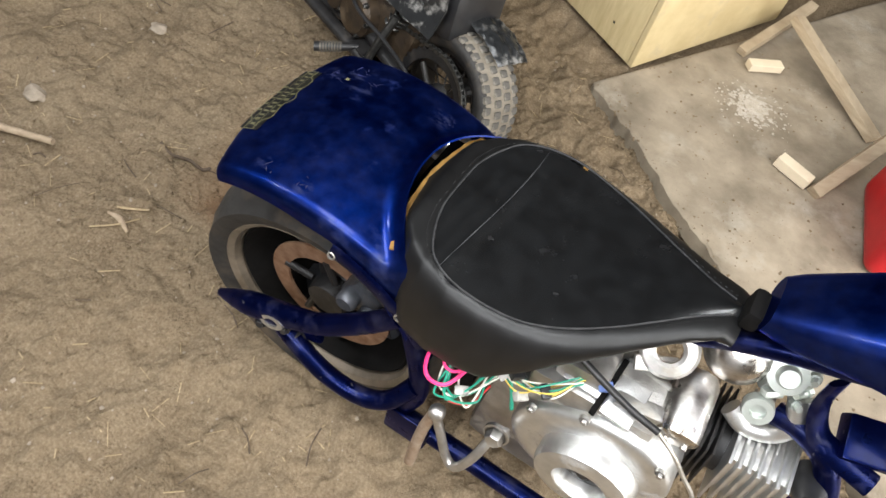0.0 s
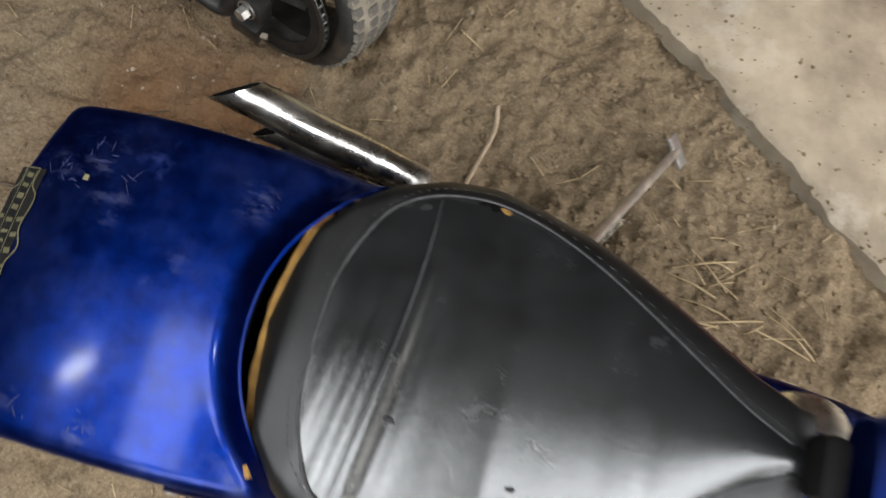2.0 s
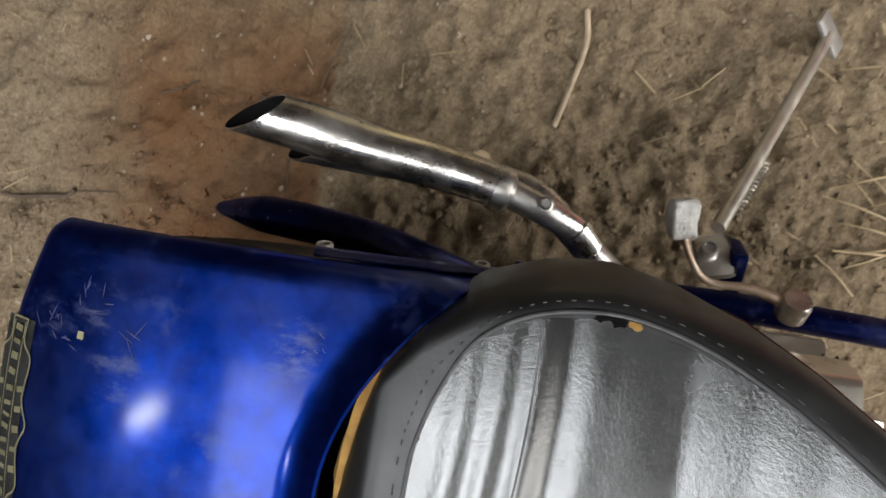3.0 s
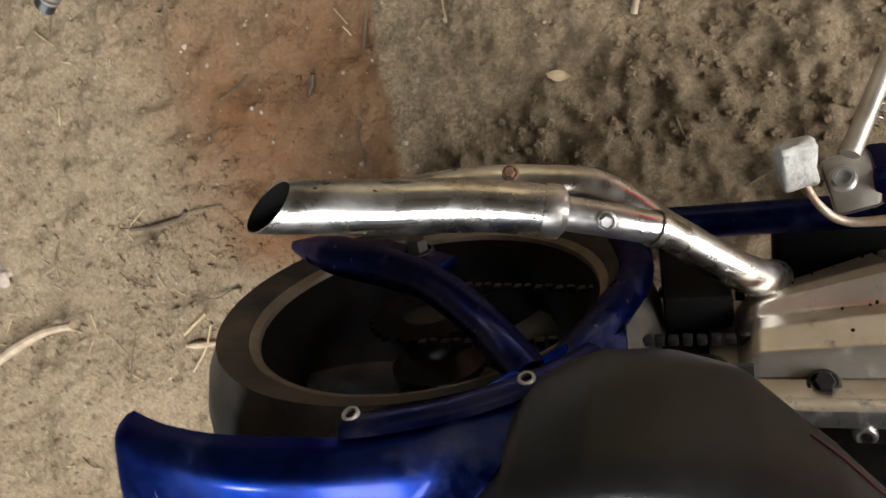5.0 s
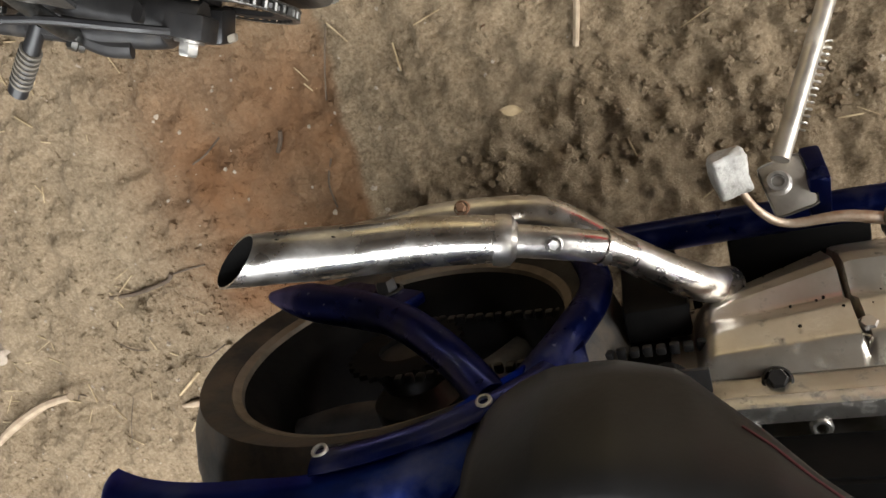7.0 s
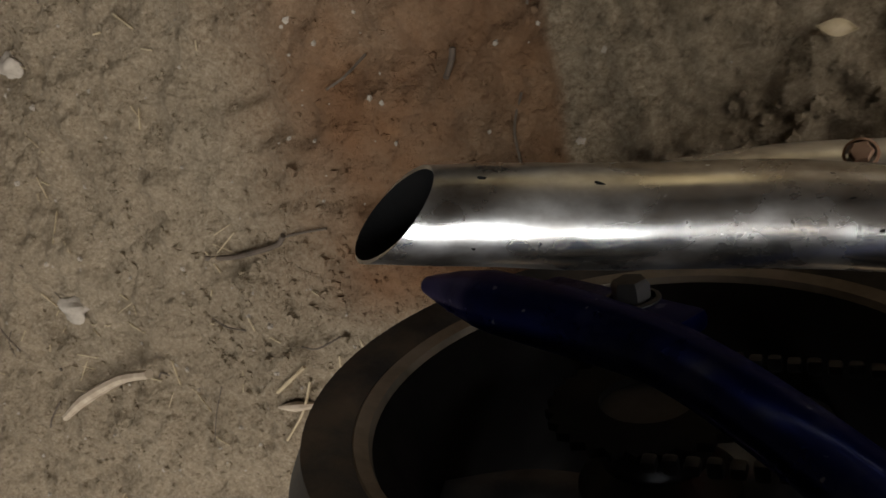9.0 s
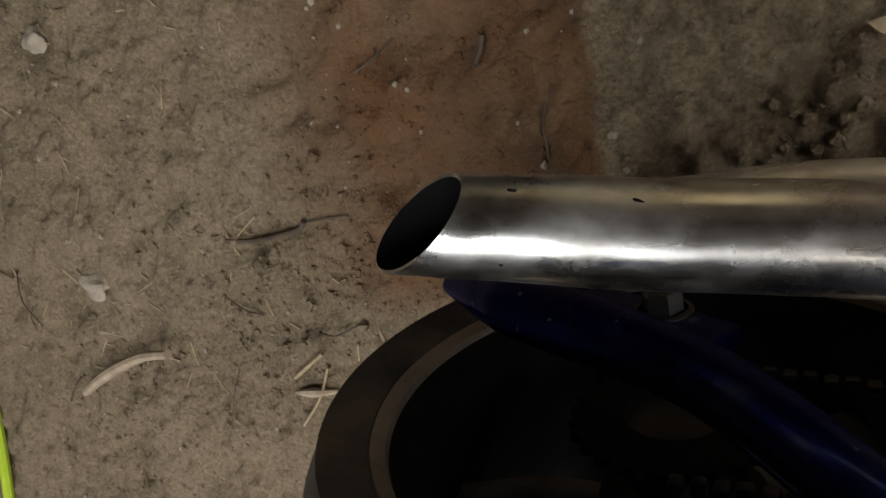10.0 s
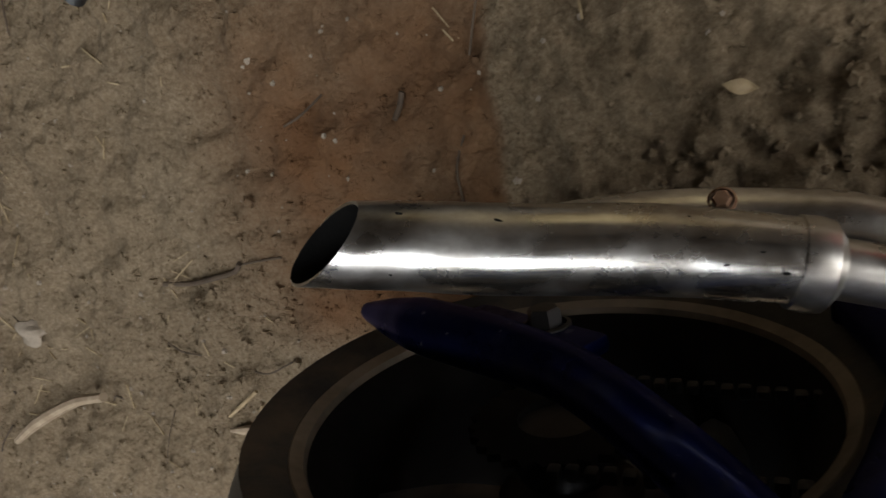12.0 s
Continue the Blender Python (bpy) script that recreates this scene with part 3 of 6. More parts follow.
def fender_point(u, v):
    s = 2 * v - 1
    k = abs(s)
    sg = 1 if s > 0 else -1
    top = 0.70
    if k < top:
        y, drop, low = 0.112 * k / top, 0.0078 * (k / top) ** 2, 0.0
    else:
        q = (k - top) / (1 - top)
        ang = q * math.pi / 2
        y = 0.112 + 0.018 * math.sin(min(1.0, q * 1.8) * math.pi / 2)
        low = max(0, q - 0.25) / 0.75
        drop = 0.0078 + 0.010 * (1 - math.cos(min(1.0, q * 1.8) * math.pi / 2))
    back = -33.0 + 5.0 * (y / 0.13) ** 2
    front = fender_edge(y) + 20.0 * low
    th = back + (front - back) * u
    r = 0.292 - drop
    skirt = np.interp(th, [-33, -20, -8, 0, 8, 15, 23, 35, 46], [0.264, 0.261, 0.256, 0.253, 0.255, 0.250, 0.238, 0.217, 0.212])
    if low > 0:
        r = r + (skirt - r) * low
    lip = max(0, 1 - (front - th) / 4.5)
    r += 0.019 * lip ** 2 * (1 - low)
    tail = max(0, 1 - (th - back) / 3.5)
    r -= 0.006 * tail ** 2 * (1 - low)
    t = radians(th)
    return Vector((r * math.sin(t), sg * y, RT + r * math.cos(t)))


def build_fender():
    fender = part("rear_fender", sheet(lambda u, v: fender_point(u, v), 60, 64, 0.0022), M_BLUE, bike, "glossy metallic blue rear fender with dusty scuffs")
    for sg in (1, -1):
        def strut(u, v):
            th = radians(9 + 38 * u)
            r = 0.236 + 0.024 * v + 0.002 * math.sin(u * 3) - 0.012 * u
            bulge = 0.004 * math.sin(v * math.pi) ** 0.5
            return Vector((r * math.sin(th), sg * (0.1325 + bulge), RT + r * math.cos(th)))
        part("fender_strut", sheet(strut, 24, 8, 0.002), M_FRAME, fender, "blue fender strut with worn edge")
        for th in (10.0, 34.5):
            t = radians(th)
            p = Vector((0.243 * math.sin(t), sg * 0.136, RT + 0.243 * math.cos(t)))
            bm = lathe([(0.0034, 0), (0.0054, 0), (0.0054, 0.002), (0.0047, 0.0028), (0.0034, 0.0028)], along(p, p + Vector((0, sg, 0.3))), 20, closed=True)
            part("washer_bolt", bm, M_DULLBRIGHT, fender, "worn steel ring bolt")
    build_emblem(fender)
    return fender


def on_fender(th, y, lift):
    t = radians(th)
    r = 0.292 - 0.0078 * (y / 0.112) ** 2 + lift
    return Vector((r * math.sin(t), y, RT + r * math.cos(t)))


def build_emblem(fender):
    """A worn shield-shaped sticker: a dark ground, pale outlines and plain blocks."""
    def strip(name, pts, w, mat, lift=0.0012):
        """A thin printed line through (angle, y) points."""
        own = bmesh.new()
        line = spline([(p[0] * 0.0051, p[1], 0) for p in pts], 5) if len(pts) > 2 else [Vector((p[0] * 0.0051, p[1], 0)) for p in pts]
        rows = []
        for i, p in enumerate(line):
            t = (line[min(i + 1, len(line) - 1)] - line[max(i - 1, 0)]).normalized()
            n = Vector((-t.y, t.x, 0)) * w / 2
            rows.append([own.verts.new(on_fender((p + k * n).x / 0.0051, (p + k * n).y, lift)) for k in (-1, 1)])
        for p, q in zip(rows, rows[1:]):
            own.faces.new((p[0], p[1], q[1], q[0]))
        bmesh.ops.solidify(own, geom=own.faces[:], thickness=0.0003)
        return part(name, own, mat, fender)
    strip("emblem_ground", [(-28.0, -0.062), (-28.0, -0.03), (-28.0, 0.03), (-28.0, 0.066)], 0.030, M_BLACK, 0.0006)
    for k in (-1, 1):
        c = -28.0
        strip("emblem_border", [(c + k * 1.6, -0.062), (c + k * 1.6, -0.046), (c + k * 3.4, -0.036), (c + k * 2.9, -0.012), (c + k * 4.2, 0.003), (c + k * 2.9, 0.018), (c + k * 3.4, 0.042), (c + k * 1.6, 0.052), (c + k * 1.6, 0.066)], 0.0014, M_GOLD)
        strip("emblem_border", [(c + k * 1.2, -0.060), (c + k * 1.2, 0.0), (c + k * 1.2, 0.064)], 0.0010, M_GOLD)
    for y in (-0.062, 0.066):
        strip("emblem_border", [(-29.6, y), (-26.4, y)], 0.0013, M_GOLD)
    random.seed(5)
    y = -0.056
    while y < 0.056:
        w = random.uniform(0.004, 0.0075)
        strip("emblem_block", [(-28.75, y + w / 2 + random.uniform(-0.001, 0.001)), (-27.25, y + w / 2)], w * random.uniform(0.45, 0.7), M_GOLD)
        y += w + 0.0026
    for c, n in ((-30.3, 5), (-25.7, 5)):
        for k in range(n):
            yy = -0.027 + k * 0.0125
            strip("emblem_block", [(c - 0.65, yy), (c + 0.65, yy + 0.0012)], random.uniform(0.003, 0.005), M_GOLD)


SEAT_X = [0.079, 0.086, 0.095, 0.117, 0.141, 0.178, 0.219, 0.257, 0.291, 0.324, 0.353, 0.382, 0.410, 0.434]
SEAT_W = [0.030, 0.066, 0.093, 0.119, 0.135, 0.145, 0.147, 0.142, 0.130, 0.111, 0.090, 0.068, 0.047, 0.034]
SEAT_Z = [0.502, 0.5035, 0.505, 0.506, 0.5065, 0.507, 0.507, 0.508, 0.514, 0.522, 0.532, 0.544, 0.556, 0.565]


def seat_point(x, s, lift=0.0):
    """s in -1..1 across; the top is a nearly flat panel that rolls over into the skirt."""
    w, z = np.interp(x, SEAT_X, SEAT_W), np.interp(x, SEAT_X, SEAT_Z)
    if s > 0:
        w += 0.007 * math.exp(-((x - 0.21) / 0.06) ** 2)
    k, sg = abs(s), (1 if s > 0 else -1)
    rise = -0.002 if s > 0 else -0.005
    if k < 0.6:
        q = k / 0.6
        y, h = (w - 0.026) * q, rise * q ** 2
    else:
        q = (k - 0.6) / 0.4
        a = q * math.pi * 0.53
        deep = np.interp(x, [0.12, 0.25, 0.31, 0.36, 0.42], [0.086, 0.080, 0.034, 0.018, 0.010])
        y, h = (w - 0.026) + 0.028 * math.sin(a), rise - deep * (1 - math.cos(a))
    h -= 0.015 * max(0, 1 - (x - SEAT_X[0]) / 0.024) ** 2
    crease = 0.0
    if k < 0.62:
        for c, amp, wid in ((0.170, 0.0034, 0.010), (0.150, 0.0020, 0.009), (0.132, 0.0012, 0.007)):
            cx = c + 0.010 * math.sin(s * 2.2 + 0.5)
            crease += amp * math.exp(-((x - cx) / wid) ** 2) - 0.9 * amp * math.exp(-((x - cx - 0.012) / wid) ** 2)
        crease *= 1 - k
    tilt = radians(-2.5)
    yy, zz = sg * y, h + crease + lift
    return Vector((x, yy * math.cos(tilt) - zz * math.sin(tilt), z + yy * math.sin(tilt) + zz * math.cos(tilt)))


M_REDTRIM = material("dark_red_trim", (0.035, 0.003, 0.004), (0.06, 0.005, 0.007), 60, (0.7, 0.9))
M_THREAD = material("dull_thread", (0.012, 0.012, 0.012), (0.03, 0.03, 0.03), 90, (0.85, 0.95))


def build_seat():
    def top(u, v):
        x = SEAT_X[0] + (SEAT_X[-1] - SEAT_X[0]) * (u ** 1.35)
        return seat_point(x, 2 * v - 1)
    bm = sheet(top, 110, 72)
    # close the rear and the nose, and the underside
    bm.verts.ensure_lookup_table()
    edge = [e for e in bm.edges if e.is_boundary]
    made = bmesh.ops.extrude_edge_only(bm, edges=edge)["geom"]
    for v in made:
        if isinstance(v, bmesh.types.BMVert):
            x = v.co.x
            drop = np.interp(x, [0.18, 0.28, 0.36, 0.42], [0.018, 0.008, 0.004, 0.003])
            if x < SEAT_X[0] + 1e-4:
                v.co.x -= 0.004
                drop = 0.03
            if x > SEAT_X[-1] - 1e-4:
                v.co.x += 0.012
            v.co.z -= drop
            v.co.y *= 0.97
    bmesh.ops.holes_fill(bm, edges=[e for e in bm.edges if e.is_boundary], sides=0)
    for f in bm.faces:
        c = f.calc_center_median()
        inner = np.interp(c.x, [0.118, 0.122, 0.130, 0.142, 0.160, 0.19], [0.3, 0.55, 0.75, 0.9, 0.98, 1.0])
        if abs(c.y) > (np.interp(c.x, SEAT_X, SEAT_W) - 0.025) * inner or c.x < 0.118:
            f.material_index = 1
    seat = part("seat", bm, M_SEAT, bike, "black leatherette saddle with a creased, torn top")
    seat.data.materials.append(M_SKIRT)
    # piping round the top panel
    pts = []
    xs = [0.118, 0.122, 0.130, 0.142, 0.160, 0.185, 0.22, 0.26, 0.30, 0.34, 0.375, 0.405, 0.430]
    for sg in (1, -1):
        line = []
        for x in xs:
            sq = 0.60 * np.interp(x, [0.118, 0.122, 0.130, 0.142, 0.160, 0.19], [0.3, 0.55, 0.75, 0.9, 0.98, 1.0])
            line.append(seat_point(x, sg * sq, 0.0012))
        pts.append(line)
    loop = pts[0][::-1] + pts[1]
    part("seam_piping", tube(loop, 0.0012, 8, 4), M_PIPING, seat, "worn grey seam")
    stitch = bmesh.new()
    line = spline([p + Vector(((-0.006 if abs(p.y) < 0.09 and p.x < 0.15 else 0), (0.006 if p.y > 0 else -0.006), -0.0012)) for p in loop], 8)
    for i in range(0, len(line) - 2, 2):
        a, b = line[i], line[i + 1]
        if (b - a).length > 0.001:
            tube([a, a + (b - a) * 0.6], 0.0005, 5, 0, stitch)
    part("stitching", stitch, M_THREAD, seat, "pale thread stitches")
    # crease ridge, tears and scuffs
    ridge = [seat_point(0.165 + 0.013 * math.sin(s * 2.2 + 0.6), s, 0.0006) for s in np.linspace(-0.58, 0.58, 22)]
    part("worn_crease", tube(ridge, 0.0010, 6, 3, radii=[0.0002, 0.0007, 0.0004, 0.0008, 0.0002]), M_CREASE, seat, "whitened worn crease")
    def tear(name, x, s, size, seed, mat):
        bm = bmesh.new()
        random.seed(seed)
        c = seat_point(x, s)
        ring = []
        for k in range(14):
            a = k * 2 * math.pi / 14
            r = size * (0.55 + 0.6 * random.random())
            w = np.interp(x, SEAT_X, SEAT_W)
            ring.append(bm.verts.new(seat_point(x + 1.5 * r * math.cos(a), max(-0.99, min(0.99, s + 0.62 * r * math.sin(a) / (w - 0.02))), 0.0009)))
        mid = bm.verts.new(seat_point(x, s, 0.0014))
        for k in range(14):
            bm.faces.new((ring[k], ring[(k + 1) % 14], mid))
        bmesh.ops.solidify(bm, geom=bm.faces[:], thickness=0.0006)
        part(name, bm, mat, seat)
    tear("tear", 0.216, 0.590, 0.0042, 3, M_SOOT_SHADE)
    tear("tear", 0.208, 0.592, 0.0030, 5, M_SOOT_SHADE)
    tear("tear_foam", 0.226, 0.585, 0.0030, 4, M_FOAM)
    tear("scuff", 0.183, -0.22, 0.0035, 7, M_PIPING)
    tear("scuff", 0.274, -0.36, 0.0028, 9, M_PIPING)
    tear("scuff", 0.167, 0.55, 0.003, 11, M_PIPING)
    part("red_trim", tube([seat_point(x, 0.955, 0.0) for x in np.linspace(0.28, 0.41, 12)], 0.0009, 8, 3), M_REDTRIM, seat, "dark red trim along the skirt")
    # ragged foam strip behind the seat
    random.seed(2)
    def foam(u, v):
        y = -0.108 + 0.206 * u
        x0 = 0.0765 + 0.030 * min(1, abs(y) / 0.12) ** 2.2
        jag = 0.004 * noise.noise((y * 90, 0.3, v * 2)) + 0.003 * noise.noise((y * 260, 2.3, 0))
        taper = min(1, (0.114 - abs(y)) / 0.04)
        return Vector((x0 + v * (0.013 + jag) * max(0.15, taper), y, 0.487 + 0.004 * noise.noise((y * 60, v, 5)) - 0.004 * v))
    part("foam_strip", sheet(foam, 90, 6, 0.004), M_FOAM, seat, "ragged strip of yellow foam")
    # Added black underlay: blocks the bright slab and keeps this gap in shade.
    part("saddle_shade", box(0.11, 0.205, 0.004, pose(0.115, 0, 0.452), 0.0015), M_SOOT_SHADE, seat, "black sheet added to keep the gap under the saddle dark")
    return seat


def build_tank():
    xs = [0.453, 0.467, 0.494, 0.547, 0.62, 0.70, 0.80, 0.88, 0.95, 0.98]
    ws = [0.032, 0.038, 0.046, 0.060, 0.076, 0.090, 0.100, 0.096, 0.07, 0.03]
    zt = [0.612, 0.626, 0.648, 0.690, 0.724, 0.746, 0.756, 0.749, 0.73, 0.70]
    zb = [0.578, 0.580, 0.588, 0.610, 0.628, 0.642, 0.652, 0.66, 0.665, 0.68]
    def f(u, v):
        x = xs[0] + (xs[-1] - xs[0]) * u
        w, a, b = np.interp(x, xs, ws), np.interp(x, xs, zt), np.interp(x, xs, zb)
        t = v * 2 * math.pi
        c, s = math.cos(t), math.sin(t)
        e = 0.62
        return Vector((x, w * math.copysign(abs(s) ** e, s), (a + b) / 2 + (a - b) / 2 * math.copysign(abs(c) ** e, c)))
    bm = sheet(f, 40, 48)
    bmesh.ops.remove_doubles(bm, verts=bm.verts, dist=1e-5)
    bmesh.ops.holes_fill(bm, edges=[e for e in bm.edges if e.is_boundary], sides=0)
    tank = part("fuel_tank", bm, M_BLUE, bike, "glossy blue teardrop fuel tank")
    part("tank_cap", lathe([(0, 0.012), (0.022, 0.012), (0.026, 0.008), (0.026, 0), (0.03, -0.004), (0.03, -0.01), (0, -0.01)], pose(0.74, 0, 0.757), 32), M_CHROME, tank)
    part("seat_bracket", box(0.020, 0.040, 0.028, pose(0.447, 0, 0.574), 0.008), M_OIL_SHADE, bike, "black bracket behind the tank")


def build_frame():
    def rail(name, pts, r, label="", mat=None):
        return part(name, tube(pts, r, 14, 6), mat or M_FRAME, bike, label)
    for sg in (1, -1):
        rad = [0.006, 0.014, 0.018, 0.018, 0.016, 0.015, 0.014, 0.014]
        bm = tube([(-0.137, sg * 0.140, 0.182), (-0.10, sg * 0.141, 0.202), (-0.07, sg * 0.141, 0.218), (-0.01, sg * 0.139, 0.247), (0.04, sg * 0.136, 0.279), (0.095, sg * 0.128, 0.335), (0.134, sg * 0.120, 0.385)], 0.015, 14, 6, radii=rad)
        part("swing_arm_tube", bm, M_FRAME, bike, "scuffed blue swing arm tube")
        wide = 0.150 if sg < 0 else 0.118
        rail("swing_arm_tube", [(-0.045, sg * min(wide, 0.136), 0.222), (0.012, sg * min(wide, 0.148), 0.200), (0.06, sg * wide, 0.174), (0.115, sg * min(wide, 0.146), 0.166), (0.155, sg * min(wide, 0.135), 0.185), (0.178, sg * 0.114, 0.225)], 0.014, "blue lower swing arm tube") if sg < 0 else None
    for sg in (1, -1):
        bm = box(0.11, 0.012, 0.05, pose(-0.02, sg * 0.133, 0.215, 0, -30, 0), 0.005)
        part("axle_plate", bm, M_FRAME, bike, "blue axle plate with a worn slot")
        bolt("axle_nut", (0, sg * 0.139, RT), (0, sg, 0), 0.010, bike, M_DARK, "oily black axle nut")
        rail("frame_rail", [(0.16, sg * 0.114, 0.115), (0.25, sg * 0.114, 0.113), (0.45, sg * 0.114, 0.115), (0.70, sg * 0.10, 0.125), (0.82, sg * 0.06, 0.17)], 0.015, "blue lower frame rail")
        rail("rear_upright", [(0.165, sg * 0.112, 0.115), (0.184, sg * 0.11, 0.20), (0.172, sg * 0.11, 0.275), (0.140, sg * 0.108, 0.375)], 0.014, "blue upright frame tube")
        rail("seat_rail", [(0.140, sg * 0.108, 0.375), (0.26, sg * 0.06, 0.452), (0.38, sg * 0.02, 0.485), (0.47, sg * 0.012, 0.545), (0.60, sg * 0.012, 0.61)], 0.012, "blue upper frame tube")
    for x, z, s in ((-0.075, 0.212, 1), (-0.052, 0.206, 1.3), (-0.012, 0.228, 1)):
        bolt("adjuster_bolt", (x, -0.152, z), (0.2, -1, 0.3), 0.0052 * s, bike, M_DARK)
    part("adjuster_slot", lathe([(0.006, -0.002), (0.0105, -0.002), (0.0105, 0.003), (0.006, 0.003)], pose(-0.030, -0.1555, 0.236, 75, -25, 0) @ Matrix.Diagonal((2.0, 1, 1, 1)), 24, closed=True), M_DULLBRIGHT, bike, "worn bright adjuster slot")
    rail("cross_tube", [(0.165, -0.118, 0.115), (0.165, 0.118, 0.115)], 0.014)
    rail("cross_tube", [(0.17, -0.11, 0.30), (0.17, 0.11, 0.30)], 0.013)
    rail("down_tube", [(0.60, 0.0, 0.61), (0.80, 0, 0.62), (0.86, 0, 0.40), (0.82, 0, 0.2)], 0.017, "blue front down tube")
    part("gusset_plate", box(0.07, 0.006, 0.07, pose(0.19, -0.128, 0.115, 0, 0, 0), 0.004), M_FRAME, bike, "blue frame gusset")
    part("battery_tray", box(0.10, 0.16, 0.004, pose(0.215, 0, 0.30), 0.001), M_DARK, bike, "dark steel tray")


M_DULLBRIGHT = material("worn_bright_steel", (0.30, 0.28, 0.25), (0.5, 0.48, 0.44), 60, (0.35, 0.5), 0.8, 0.2, 150)
EX_MAIN = [(-0.062, 0.225, 0.321), (-0.02, 0.219, 0.312), (0.02, 0.212, 0.302), (0.08, 0.205, 0.291), (0.127, 0.197, 0.286), (0.143, 0.192, 0.283)]
EX_HEAD = [(0.141, 0.1925, 0.283), (0.156, 0.188, 0.280), (0.182, 0.179, 0.274), (0.207, 0.168, 0.265), (0.222, 0.156, 0.256)]
EX_LOW = [(-0.022, 0.208, 0.284), (0.03, 0.206, 0.265), (0.075, 0.206, 0.252), (0.118, 0.203, 0.247), (0.160, 0.197, 0.245), (0.186, 0.182, 0.246), (0.209, 0.163, 0.247), (0.236, 0.140, 0.242), (0.258, 0.121, 0.234), (0.276, 0.104, 0.215), (0.288, 0.090, 0.185)]


def build_exhaust():
    ex = empty("exhaust")
    ex.parent = bike
    tagged(ex, "chromed twin exhaust with a slash-cut tip")
    def pipe(name, pts, radii, cut, label):
        line = spline(pts, 8)
        own, lining = bmesh.new(), bmesh.new()
        n = 40
        rings, inner = [], []
        for i, p in enumerate(line):
            t = (line[min(i + 1, len(line) - 1)] - line[max(i - 1, 0)]).normalized()
            side = Vector((0, 1, 0))
            side = (side - t * side.dot(t)).normalized()
            up = t.cross(side)
            if up.z < 0:
                up = -up
            r = np.interp(i / (len(line) - 1), np.linspace(0, 1, len(radii)), radii)
            r *= 1 + 0.012 * noise.noise((i * 0.35, 4.0, cut * 50))
            ring, inn = [], []
            for k in range(n):
                a = 2 * math.pi * k / n
                d = side * math.cos(a) + up * math.sin(a)
                shift = t * (cut * (d.dot(side) * 0.58 + d.dot(up) * 0.42) * max(0, 1 - i / 12)) if cut else Vector()
                dent = 1 + 0.010 * noise.noise((i * 0.3, math.cos(a) * 2, math.sin(a) * 2))
                ring.append(own.verts.new(p + d * r * dent + shift))
                inn.append(p + d * (r * dent - 0.0016) + shift)
            rings.append(ring)
            inner.append(inn)
        for a, b in zip(rings, rings[1:]):
            for k in range(n):
                own.faces.new((a[k], a[(k + 1) % n], b[(k + 1) % n], b[k]))
        own.faces.new(rings[-1])
        if cut:
            lip = [own.verts.new(q) for q in inner[0]]
            for k in range(n):
                own.faces.new((rings[0][k], lip[k], lip[(k + 1) % n], rings[0][(k + 1) % n]))
        ob = part(name, own, M_CHROME, ex, label)
        if cut:
            rows = [[lining.verts.new(q) for q in row] for row in inner[:22]]
            for a, b in zip(rows, rows[1:]):
                for k in range(n):
                    lining.faces.new((a[k], b[k], b[(k + 1) % n], a[(k + 1) % n]))
            lining.faces.new(rows[-1])
            part("soot_lining", lining, M_SOOT_SHADE, ob, "black soot inside the tip")
        else:
            lining.free()
        return ob
    pipe("tail_pipe", EX_MAIN, [0.0200, 0.0205, 0.0205, 0.0195, 0.0178, 0.0172], 0.030, "chrome tail pipe with sooty flecks")
    pipe("header_pipe", EX_HEAD, [0.0125, 0.0125, 0.0122, 0.012, 0.011], 0, "chrome header pipe browned by heat")
    pipe("lower_pipe", EX_LOW, [0.0165, 0.0165, 0.015, 0.0135, 0.0130, 0.0140, 0.0145, 0.0145], 0.026, "lower chrome pipe with a bend")
    t = (Vector(EX_HEAD[1]) - Vector(EX_HEAD[0])).normalized()
    m = along(EX_HEAD[0], Vector(EX_HEAD[0]) + t)
    part("clamp", lathe([(0.0170, -0.010), (0.0192, -0.009), (0.0196, -0.002), (0.0188, 0.003), (0.0130, 0.0075), (0.0120, 0.0075)], m, 40, closed=True), M_CHROME, ex, "chrome pipe clamp")
    m = along(EX_HEAD[3], Vector(EX_HEAD[4]))
    part("clamp_ring", lathe([(0.0120, -0.004), (0.0138, -0.004), (0.0140, 0.002), (0.0120, 0.003)], m, 32, closed=True), M_CHROME, ex)
    bolt("clamp_bolt", (0.176, 0.186, 0.290), (0.1, 0.2, 1), 0.0045, ex, M_ALLOY)
    bolt("mount_bolt", (0.106, 0.216, 0.258), (0, 0.6, 1), 0.0042, ex, M_RUST)
    random.seed(14)
    for k in range(16):
        f = random.uniform(0.1, 0.95) * (len(EX_MAIN) - 1)
        p = Vector(EX_MAIN[int(f)]).lerp(Vector(EX_MAIN[int(f) + 1]), f - int(f))
        a = random.uniform(0.1, 2.2)
        r = 0.0202 if f < 3 else 0.0186
        q = p + Vector((0, math.cos(a), math.sin(a))) * (r - 0.0004)
        s = random.uniform(0.0008, 0.0024)
        part("soot_fleck", blob(s, Matrix.Translation(q) @ Matrix.Diagonal((1.7, 0.8, 0.5, 1)), 0.6, 1, k), M_SOOT_SHADE, ex)


# Black for real soot, and for fillers that hold painted shade.
M_SOOT_SHADE = material("soot_and_shade_black", (0.003, 0.003, 0.003), (0.006, 0.0055, 0.005), 60, (0.85, 0.95), 0, 0.2, 200)
M_SOOT_SHADE.node_tree.nodes["Principled BSDF"].inputs["Specular IOR Level"].default_value = 0.1
build_wheel()
build_brakes()
build_fender()
build_seat()
build_tank()
build_frame()
build_exhaust()


